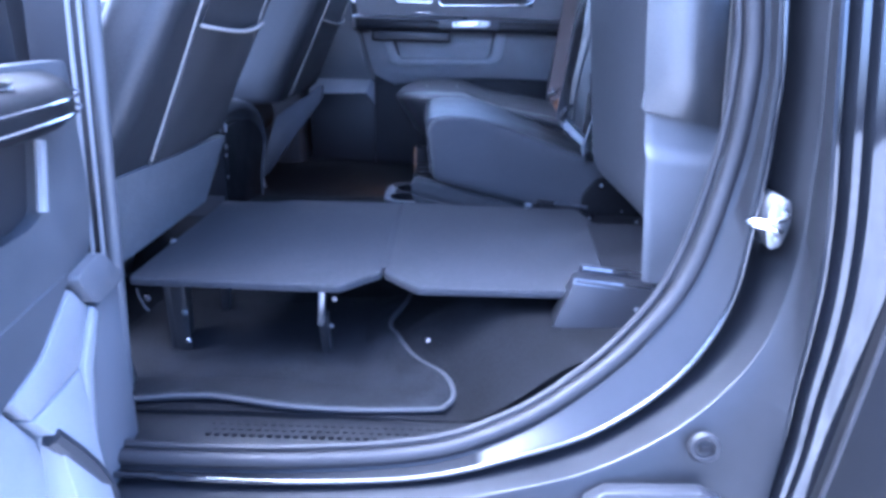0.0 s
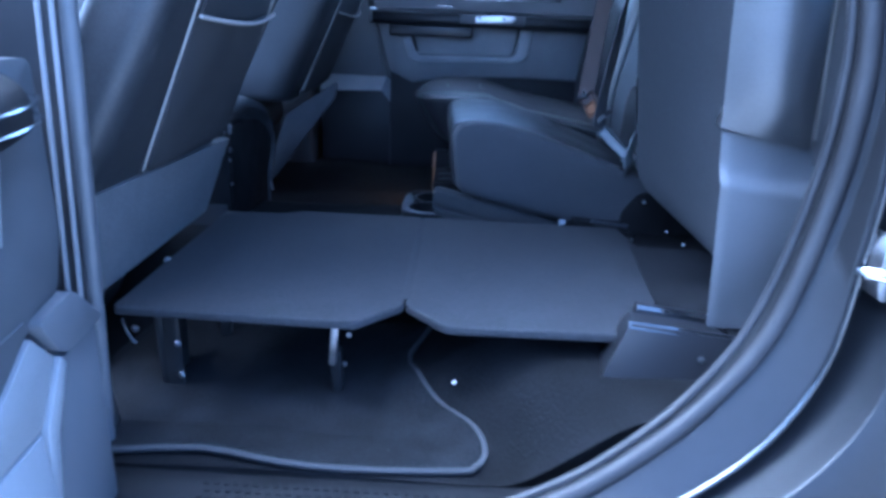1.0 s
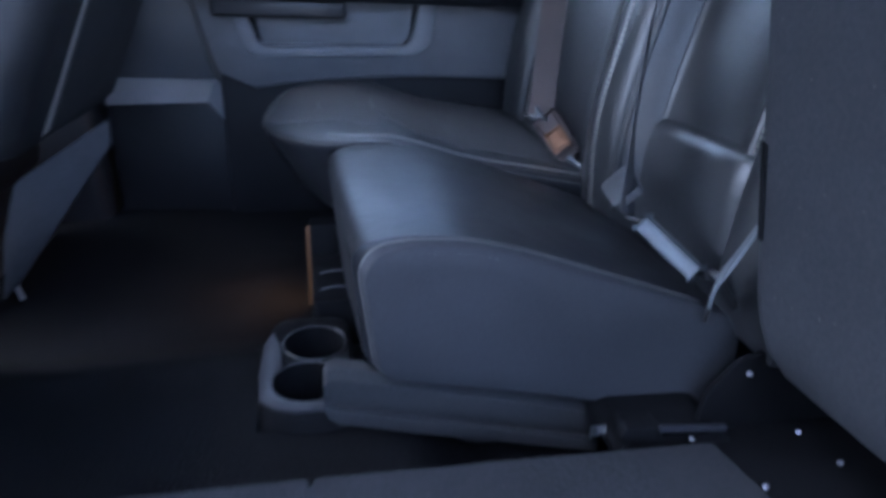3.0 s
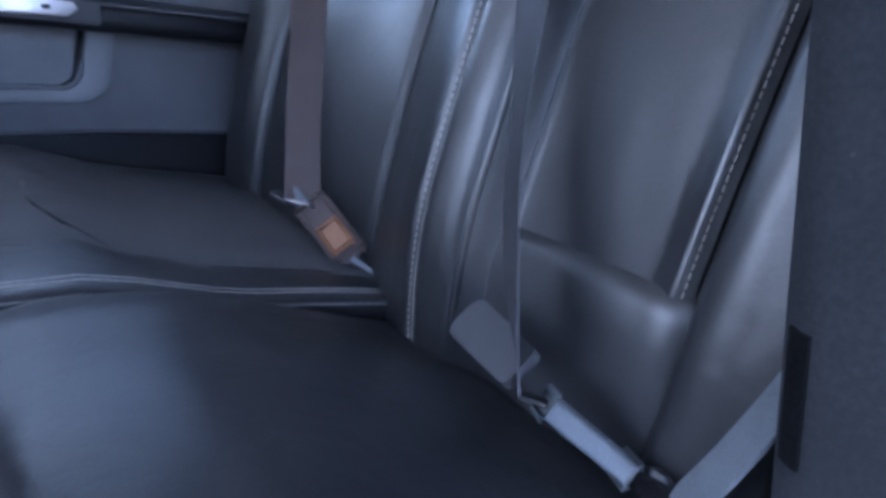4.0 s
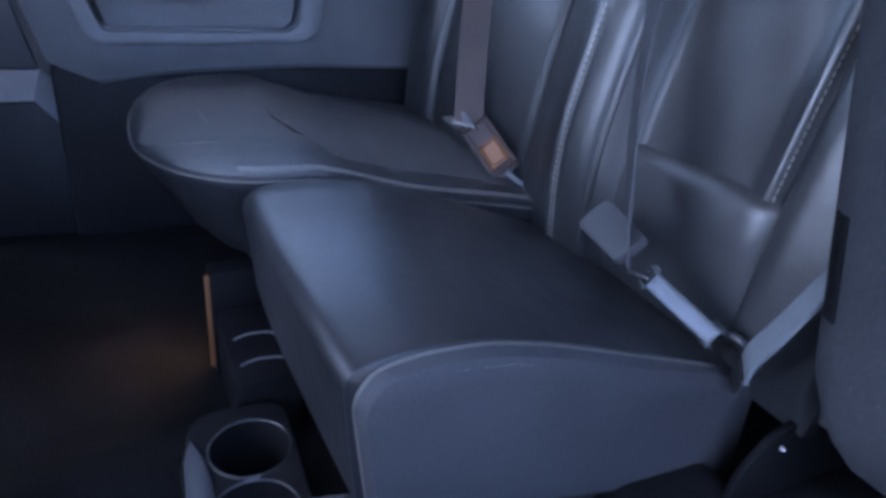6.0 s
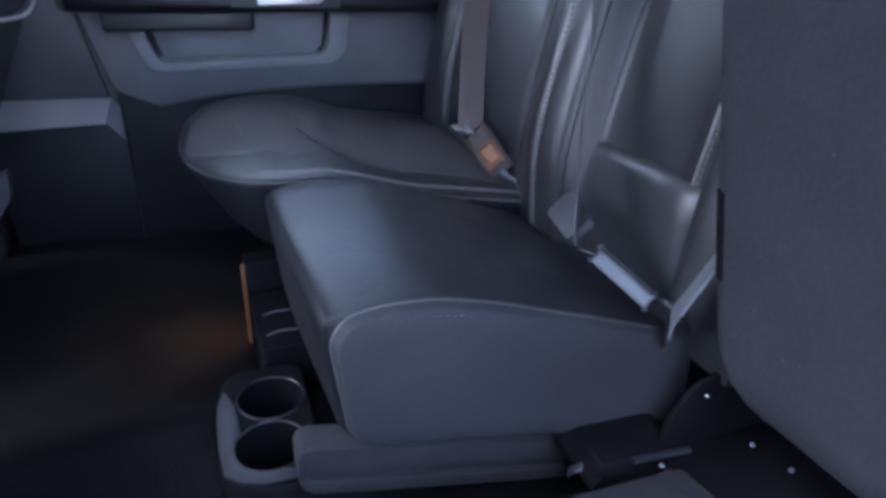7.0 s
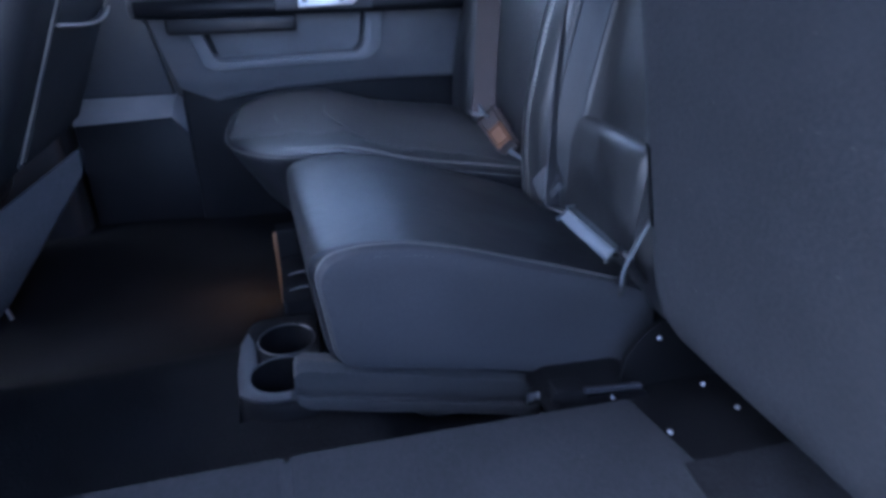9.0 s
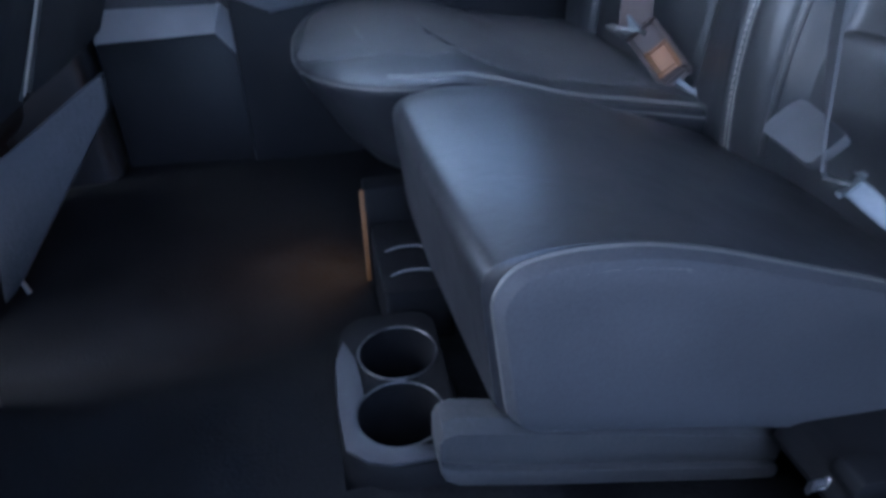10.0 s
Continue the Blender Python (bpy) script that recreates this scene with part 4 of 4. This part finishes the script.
belt2 = thing("middle_seat_belt", "grey middle seat belt twisted down to its buckle", "seat belt", "seat belts")
turn = lambda k: Vector((0.66, -0.75, 0)).lerp(Vector((0.84, -0.54, 0)), step(0.05, 0.4, k)).lerp(Vector((0.98, 0.2, 0)), step(0.55, 1.0, k))
part("webbing", strap(smooth([(0.279, 1.606, 0.933), (0.286, 1.630, 0.98), (0.300, 1.665, 1.05), (0.318, 1.695, 1.14), (0.338, 1.72, 1.26), (0.372, 1.75, 1.5)], 6), 0.048, 0.002, turn), BELT_DARK, belt2)
pad_l = rounded([(-0.056, -0.019), (0.050, -0.023), (0.058, -0.012), (0.058, 0.014), (0.050, 0.023), (-0.056, 0.019)], 0.007, 3)
bm = prism(pad_l, "z", -0.005, 0.005, 0.002)
mtx = Matrix.Translation((0.294, 1.658, 0.950)) @ Vector((1, 0, 0)).rotation_difference(Vector((0.30, 0.95, -0.06))).to_matrix().to_4x4() @ Matrix.Rotation(radians(-50), 4, "X")
bmesh.ops.transform(bm, matrix=mtx, verts=bm.verts)
part("belt_tag", bm, BELT_DARK, belt2, "grey plastic buckle cover")
part("tongue", beam((0.280, 1.604, 0.931), (0.291, 1.586, 0.931), 0.018, 0.003, (0.5, -0.3, 0.8), 0.001), BLACK_STEEL, belt2, "dark steel tongue")
part("buckle", beam((0.292, 1.588, 0.930), (0.337, 1.532, 0.888), 0.034, 0.018, (0.6, -0.2, 0.7), 0.005), SLEEVE, belt2, "grey buckle sleeve")
part("stalk", tube(smooth([(0.335, 1.536, 0.890), (0.342, 1.518, 0.892), (0.338, 1.505, 0.900), (0.345, 1.495, 0.890), (0.36, 1.485, 0.868)], 4), 0.0055, 8), BLACK_STEEL, belt2)
belt3 = thing("near_belt_strap", "grey belt strap running behind the folded seat", "seat belt", "seat belts")
part("webbing", strap(smooth([(0.323, 1.476, 0.884), (0.320, 1.472, 0.905), (0.326, 1.460, 0.94), (0.338, 1.446, 0.99), (0.36, 1.43, 1.06)], 5), 0.034, 0.003, (0.75, -0.65, 0.1)), SLEEVE, belt3)
part("anchor_plate", beam((0.323, 1.478, 0.888), (0.328, 1.485, 0.862), 0.028, 0.004, (0.75, -0.65, 0.1), 0.001), BLACK_STEEL, belt3)

# ---- far door ----
door2 = thing("door_2", "closed rear door with dark trim, armrest and map pocket", "car door", kind="structure")
pocket = rounded([(-0.245, 1.122), (-0.215, 1.022), (0.140, 1.026), (0.166, 1.122)], 0.018, 4)
panel = rounded([(-0.386, 1.30), (-0.345, 1.12), (-0.30, 0.955), (-0.223, 0.921), (-0.125, 0.936), (0.0, 0.946), (0.18, 0.953), (0.40, 0.950), (0.47, 0.98), (0.47, 1.30)], 0.012, 3)
part("door_panel", plate(panel, [pocket], "y", 2.512, 2.56, 0.004), DOOR_MID, door2)
part("panel_piping", tube(smooth([(-0.223, 2.511, 0.921), (-0.125, 2.511, 0.936), (0.0, 2.511, 0.946), (0.18, 2.511, 0.953), (0.40, 2.511, 0.950)], 4), 0.0028, 6, (0, 1, 0)), PLASTIC_GREY, door2)
ins = rounded([(-0.226, 1.122), (-0.197, 1.015), (0.118, 1.023), (0.140, 1.038), (0.150, 1.122)], 0.010, 3)
part("pocket_front", prism(ins, "y", 2.522, 2.545, 0.003), DOOR_TRIM, door2, "grey map pocket front")
part("pocket_back", box((-0.26, 2.545, 1.0), (0.19, 2.558, 1.125), 0.002), PLASTIC, door2)
lo_ = rounded([(-0.272, 1.124), (-0.258, 1.080), (-0.236, 1.006), (-0.212, 0.992), (0.156, 1.002), (0.190, 1.026), (0.200, 1.124)], 0.018, 4)
li_ = rounded([(-0.240, 1.120), (-0.232, 1.09), (-0.208, 1.020), (-0.194, 1.012), (0.130, 1.021), (0.150, 1.039), (0.158, 1.120)], 0.010, 4)
part("pocket_lip", plate(lo_, [li_], "y", 2.496, 2.520, 0.006), DOOR_TRIM, door2, "rounded grey pocket lip")
arm = part("armrest", loft([[(x, y, z) for y, z in rounded([(2.515, 1.116), (2.44 + d, 1.118), (2.428 + d, 1.135), (2.436 + d, 1.162), (2.515, 1.172)], 0.012, 3)] for x, d in ((-0.375, 0.05), (-0.355, 0.012), (-0.32, 0.0), (0.30, 0.0), (0.40, 0.01), (0.46, 0.05))]), CAP, door2, "black padded armrest")
part("armrest_trim", tube([(-0.36, 2.440, 1.158), (-0.2, 2.431, 1.160), (0.3, 2.431, 1.160), (0.44, 2.45, 1.160)], 0.003, 6, (0, 1, 0)), PLASTIC_GREY, arm)
part("pull_cup", box((-0.30, 2.46, 1.080), (-0.01, 2.51, 1.120), 0.008, 3), PLASTIC, door2, "black pull handle")
plate_ob = part("switch_panel", box((-0.055, 2.425, 1.128), (0.165, 2.436, 1.162), 0.005), PLASTIC_GREY, door2, "grey switch panel")
part("switch_plate", prism(rounded([(-0.003, 1.154), (-0.004, 1.134), (0.120, 1.138), (0.134, 1.149), (0.128, 1.159), (0.08, 1.160)], 0.004, 2), "y", 2.418, 2.428, 0.0015), SILVER, plate_ob, "bright chrome switch plate")
for x in (0.006, 0.088):
    part("switch", box((x, 2.4165, 1.146), (x + 0.010, 2.421, 1.152), 0.001), PLASTIC, plate_ob)
bz = rounded([(-0.06, 1.205), (0.275, 1.213), (0.30, 1.24), (0.305, 1.33), (-0.06, 1.33)], 0.02, 4)
bzi = [(0.12 + (x - 0.12) * 0.955, 1.268 + (z - 1.268) * 0.90) for x, z in bz]
part("bezel", plate(bz, [bzi], "y", 2.500, 2.515, 0.002), CHROME, door2, "chrome bezel round the upper insert")
part("upper_insert", box((-0.05, 2.506, 1.21), (0.29, 2.514, 1.33), 0.002), PLASTIC, door2)
hb = rounded([(-0.215, 1.215), (-0.08, 1.215), (-0.08, 1.28), (-0.215, 1.28)], 0.012, 4)
hbi = [(-0.148 + (x + 0.148) * 0.90, 1.2475 + (z - 1.2475) * 0.80) for x, z in hb]
part("handle_bezel", plate(hb, [hbi], "y", 2.500, 2.515, 0.0015), CHROME, door2, "chrome handle surround")
part("door_handle", beam((-0.235, 2.496, 1.245), (-0.13, 2.492, 1.248), 0.012, 0.026, (0, 1, 0), 0.004), CHROME, door2, "chrome inner door handle")
part("emblem_strip", box((-0.14, 2.505, 1.180), (-0.085, 2.513, 1.184), 0.001, 1), CHROME, door2)
part("door_sill", box((-0.30, 2.520, 0.60), (0.45, 2.60, 0.948), 0.01), RUBBER, door2, "dark lower door")
part("window_frame", prism([(0.405, 1.215), (0.45, 1.215), (0.45, 1.80), (0.37, 1.80)], "y", 2.535, 2.60, 0.01), PLASTIC, door2, "black window frame")
solo("glass_far", box((-0.40, 2.575, 1.22), (0.41, 2.580, 1.80), 0), PRIVACY, "tinted rear door window", "window", kind="structure")

# far B pillar trim: paler ledge, darker lower part, light put into the colour
trim = thing("pillar_trim", "dark moulded B pillar trim with a stepped ledge", "pillar trim", kind="structure")
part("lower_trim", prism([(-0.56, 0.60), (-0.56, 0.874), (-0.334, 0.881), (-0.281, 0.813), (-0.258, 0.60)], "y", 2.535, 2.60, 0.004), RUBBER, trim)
low_row = [(-0.56, 2.533, 0.875), (-0.334, 2.533, 0.882), (-0.279, 2.533, 0.813), (-0.256, 2.533, 0.60)]
top_row = [(-0.56, 2.583, 0.928), (-0.322, 2.583, 0.926), (-0.258, 2.583, 0.858), (-0.236, 2.583, 0.60)]
part("ledge", loft([low_row, [(x, y + 0.004, z + 0.006) for x, y, z in low_row], top_row, [(x, 2.625, z + 0.002) for x, y, z in top_row], [(x, 2.625, z - 0.02) for x, y, z in low_row]], False, False), DOOR_TRIM, trim, "bevelled ledge, coloured paler for the light on it", 25)
part("upper_trim", prism([(-0.56, 0.926), (-0.324, 0.926), (-0.345, 1.03), (-0.358, 1.095), (-0.386, 1.131), (-0.44, 1.5), (-0.56, 1.5)], "y", 2.585, 2.62, 0.006), PLASTIC_GREY, trim, "grey upper trim")

# ---- front seats ----
sx = lambda z: -0.515 + 0.50 * max(0, z - 0.925)


def front_seat(y0, y1, label, pocket_y, low=None, taper=0.0, deep=0.17):
    s = thing("front_car_seat", label, "car seat", "front seats")

    rows = []
    for z, k in ((0.912, 0.70), (0.914, 0.84), (0.922, 0.95), (0.935, 1.0), (1.0, 1.0), (1.1, 1.0), (1.2, 1.0), (1.28, 0.98), (1.34, 0.92), (1.385, 0.80), (1.41, 0.62), (1.422, 0.35)):
        w, c, g = (y1 - y0) / 2 - taper * max(0, z - 0.93), (y0 + y1) / 2, sx(max(z, 0.925)) - 0.06
        rows.append([(g + p * (0.4 + 0.6 * k), c + q * (0.6 + 0.4 * k), z) for p, q in rounded([(0.06, -w), (0.06, w), (-deep, w * 0.94), (-deep, -w * 0.94)], 0.075, 8)])
    back_ob = part("backrest", loft(rows), LEATHER_WORN, s, "black leather backrest")
    ca, cb = pocket_y
    part("back_cloth", sheet(lambda u, v: (sx(0.922 + 0.5 * v) + 0.004 + 0.006 * math.sin(math.pi * u) * (v < 0.48), ca + (cb - ca) * u, 0.922 + 0.5 * v), 16, 30, 0.012), FABRIC, s, "dark cloth back panel")
    part("pocket", sheet(lambda u, v: (sx(0.93 + 0.215 * v) + 0.012 + 0.014 * math.sin(math.pi * u) * v, ca + 0.006 + (cb - ca - 0.012) * u - 0.032 * v, 0.93 + 0.222 * v - 0.012 * math.sin(math.pi * u) * v), 16, 8, 0.006), FABRIC, s, "cloth map pocket")
    pk = [(sx(1.15) + 0.017 + 0.014 * math.sin(math.pi * u), ca - 0.030 + (cb - ca) * u, 1.153 - 0.012 * math.sin(math.pi * u)) for u in [k / 14 for k in range(15)]]
    part("pocket_piping", tube(pk, 0.003, 8, (1, 0, 0)), THREAD, s, "pale piping along the pocket")
    for y in (ca, cb):
        part("seam_piping", tube([(sx(z) + 0.006, y - 0.14 * (z - 0.92), z) for z in [0.93 + 0.05 * k for k in range(11)]], 0.0018, 6, (0, 1, 0)), THREAD, back_ob)
    if low:
        part("lower_panel", sheet(lambda u, v: (-0.511 - 0.022 * (1 - v), y0 + 0.005 + (y1 - y0 + 0.012 - 0.10 * (1 - v)) * u, 0.778 + (0.150 - 0.022 * u) * v), 12, 6, 0.02), low, s, "grey cloth lower back panel")
    part("seat_cushion", box((-1.05, y0 + 0.07, 0.76), (-0.66, y1 - 0.02, 0.875), 0.05, 4), LEATHER, s)
    part("seat_base", box((-0.99, y0 + 0.10, 0.60), (-0.70, y1 - 0.06, 0.80), 0.02, 2), PLASTIC, s)
    return s


near_seat = front_seat(0.895, 1.425, "black leather front seat with cloth back and grey lower panel", (1.065, 1.40), CLOTH_GREY, 0.2, 0.06)
hinge_plate = part("recliner_plate", box((-0.56, 1.408, 0.77), (-0.506, 1.428, 0.872), 0.006), MATTE, near_seat, "black recliner plate")
for z in (0.815, 0.865):
    part("screw", bolt(bmesh.new(), (-0.506, 1.419, z), (1, -0.3, 0), 0.0026, 0.003), STEEL, hinge_plate)
bracket = part("recliner_bracket", prism(rounded([(1.432, 0.80), (1.432, 0.925), (1.455, 0.935), (1.492, 0.925), (1.492, 0.80)], 0.008, 2), "x", -0.58, -0.527, 0.003), MATTE, near_seat, "black recliner bracket")
for y, z in ((1.453, 0.916), (1.460, 0.892), (1.479, 0.873)):
    part("bolt", bolt(bmesh.new(), (-0.527, y, z), (1, -0.4, 0.2), 0.0042, 0.004), STEEL, bracket)
part("release_rod", beam((-0.524, 1.478, 0.908), (-0.524, 1.483, 0.926), 0.006, 0.004, (1, 0, 0), 0.001), STEEL, bracket)
far_seat = front_seat(1.895, 2.445, "black leather front passenger seat past the console", (2.04, 2.40))
part("recliner_cover", prism(rounded([(-0.537, 0.871), (-0.389, 0.970), (-0.393, 0.928), (-0.468, 0.829), (-0.566, 0.700), (-0.595, 0.671), (-0.574, 0.770)], 0.008, 2), "y", 1.965, 1.985, 0.004), FELT, far_seat, "black carpeted recliner cover")
part("strap_end", beam((-0.632, 2.09, 0.655), (-0.624, 2.09, 0.610), 0.006, 0.005, (0, 1, 0), 0.001), PLASTIC_PALE, far_seat, "pale strap end")

console = thing("centre_console", "black plastic centre console with a rounded glossy end", "console")
arch = smooth([(1.47, 0.60, 0), (1.46, 0.80, 0), (1.47, 0.93, 0), (1.50, 0.965, 0), (1.60, 0.970, 0), (1.70, 0.958, 0), (1.785, 0.932, 0), (1.832, 0.897, 0), (1.858, 0.850, 0), (1.858, 0.815, 0), (1.835, 0.780, 0), (1.805, 0.735, 0), (1.78, 0.60, 0)], 4)
ac = (1.66, 0.78)
bm = loft([[(x, ac[0] + (p[0] - ac[0]) * k, ac[1] + (p[1] - ac[1]) * k) for p in arch] for x, k in ((-1.15, 1.0), (-0.585, 1.0), (-0.565, 0.992), (-0.550, 0.972), (-0.541, 0.945), (-0.536, 0.90), (-0.535, 0.85), (-0.541, 0.83), (-0.55, 0.76))])
part("body", bm, SATIN, console, "dark grey rounded armrest end")
face = rounded([(1.475, 0.62), (1.475, 0.915), (1.60, 0.918), (1.70, 0.903), (1.757, 0.876), (1.797, 0.840), (1.790, 0.800), (1.755, 0.765), (1.742, 0.62)], 0.012, 3)
part("end_panel", prism(face, "x", -0.56, -0.531, 0.005, 3), MATTE, console, "black end panel")
# ---- near rear door, swung wide open ----
door1 = thing("door_1", "open rear door with dark trim, chrome strips and pale hinge cover", "car door", kind="structure")
part("door_shell", box((-0.565, -0.34, 0.50), (-0.448, 0.735, 1.12), 0.02, 3), PAINT, door1, "glossy black door shell")
cut = rounded([(-0.30, 1.12), (0.735, 1.12), (0.735, 0.96), (0.715, 0.897), (0.66, 0.877), (0.592, 0.822), (0.533, 0.803), (0.40, 0.735), (0.2, 0.69), (-0.30, 0.67)], 0.012, 3)
mp = rounded([(-0.10, 1.045), (0.664, 1.045), (0.642, 0.966), (0.615, 0.957), (0.4, 0.945), (-0.10, 0.93)], 0.010, 3)
part("door_panel", plate(cut, [mp], "x", -0.45, -0.428, 0.005), DOOR_DARK, door1)
part("pocket_back", box((-0.449, -0.11, 0.92), (-0.444, 0.67, 1.05), 0.001, 1), PLASTIC, door1)
part("pocket_edge", tube([(-0.427, 0.662, 1.043), (-0.426, 0.652, 1.01), (-0.426, 0.642, 0.970)], 0.006, 8, (1, 0, 0)), PLASTIC_PALE, door1, "pale edge of the door pocket")
part("panel_seam", tube([(-0.4275, 0.658, 0.889), (-0.4275, 0.48, 0.864), (-0.4275, 0.1, 0.81)], 0.0016, 6, (1, 0, 0)), PLASTIC_GREY, door1, "fine moulded crease")
arm1 = part("armrest", loft([[(x, y, z) for x, z in rounded([(-0.44, 1.060), (-0.352 - d, 1.064), (-0.345 - d, 1.085), (-0.352 - d, 1.108), (-0.44, 1.116)], 0.012, 3)] for y, d in ((-0.28, 0.0), (0.48, 0.0), (0.60, 0.014), (0.66, 0.035), (0.688, 0.062))]), SILL, door1, "padded armrest")
for z in (1.079, 1.094):
    part("chrome_strip", tube(smooth([(-0.342, 0.46, z), (-0.343, 0.50, z), (-0.355, 0.60, z), (-0.378, 0.665, z), (-0.405, 0.692, z)], 4), 0.0016, 6, (0, 0, 1)), CHROME, arm1)
part("chrome_bezel", tube(smooth([(-0.342, 0.464, 1.118), (-0.342, 0.472, 1.112), (-0.342, 0.473, 1.102), (-0.342, 0.470, 1.087), (-0.342, 0.463, 1.078), (-0.342, 0.454, 1.068)], 4), 0.0017, 8, (1, 0, 0)), CHROME, arm1, "chrome bezel of the switch panel")
part("handle", beam((-0.338, 0.416, 1.097), (-0.338, 0.441, 1.093), 0.012, 0.030, (1, 0, 0), 0.004), CHROME, door1, "chrome door handle")
for p, q in (((-0.360, 0.478, 1.132), (-0.360, 0.494, 1.132)), ((-0.370, 0.510, 1.122), (-0.370, 0.548, 1.120))):
    part("switch", beam((p[0], p[1], 1.112), (q[0], q[1], 1.112), 0.007, 0.006, (0, 0, 1), 0.002), CHROME, arm1, "bright window switch")
cover = part("hinge_cover", prism([(0.66, 0.872), (0.687, 0.838), (0.650, 0.776), (0.556, 0.766), (0.536, 0.800), (0.592, 0.820)], "x", -0.45, -0.424, 0.003), PLASTIC_PALE, door1, "pale hinge-side cover")
bm = prism([(0.650, 0.774), (0.625, 0.661), (0.60, 0.50), (0.545, 0.50), (0.576, 0.732), (0.556, 0.764)], "x", -0.46, -0.424, 0)
for v in bm.verts:
    if v.co.x > -0.44:
        v.co.x += 0.20 * (0.776 - v.co.z)
bmesh.ops.bevel(bm, geom=bm.edges[:], offset=0.003, segments=2, profile=0.5, affect="EDGES")
part("lower_facet", bm, PLASTIC_PALE, cover)
part("cover_rib", prism([(0.689, 0.838), (0.698, 0.826), (0.667, 0.762), (0.641, 0.625), (0.622, 0.50), (0.602, 0.50), (0.627, 0.661), (0.652, 0.776)], "x", -0.45, -0.419, 0.003), PLASTIC_PALE, cover)
part("hinge_flange", prism([(0.700, 0.826), (0.763, 0.840), (0.752, 0.567), (0.748, 0.50), (0.624, 0.50), (0.643, 0.625), (0.669, 0.762)], "x", -0.45, -0.427, 0.003), PLASTIC_GREY, door1, "grey textured hinge flange")
part("cover_cap", prism(rounded([(0.660, 0.886), (0.718, 0.898), (0.764, 0.845), (0.690, 0.838)], 0.012, 4), "x", -0.45, -0.415, 0.008), PLASTIC_GREY, door1, "dark rounded cap")
part("lower_cover", prism([(0.531, 0.797), (0.571, 0.730), (0.585, 0.62), (0.56, 0.50), (0.47, 0.50), (0.46, 0.745)], "x", -0.45, -0.436, 0.003), PLASTIC_PALE, door1, "pale lower cover")
part("check_strap", tube(smooth([(-0.420, 0.572, 0.735), (-0.408, 0.600, 0.68), (-0.405, 0.625, 0.62), (-0.41, 0.645, 0.55)], 5), 0.011, 8, (0, 1, 0)), PLASTIC, door1, "dark door check strap")
part("window_frame", box((-0.53, 0.68, 1.10), (-0.48, 0.735, 1.78), 0.008), PLASTIC, door1)
part("window_trim", box((-0.50, 0.664, 1.12), (-0.472, 0.680, 1.76), 0.004), PLASTIC_PALE, door1, "pale window channel")
part("window", box((-0.512, -0.30, 1.10), (-0.507, 0.67, 1.72), 0), GLASS, door1, "clear door glass").visible_shadow = False
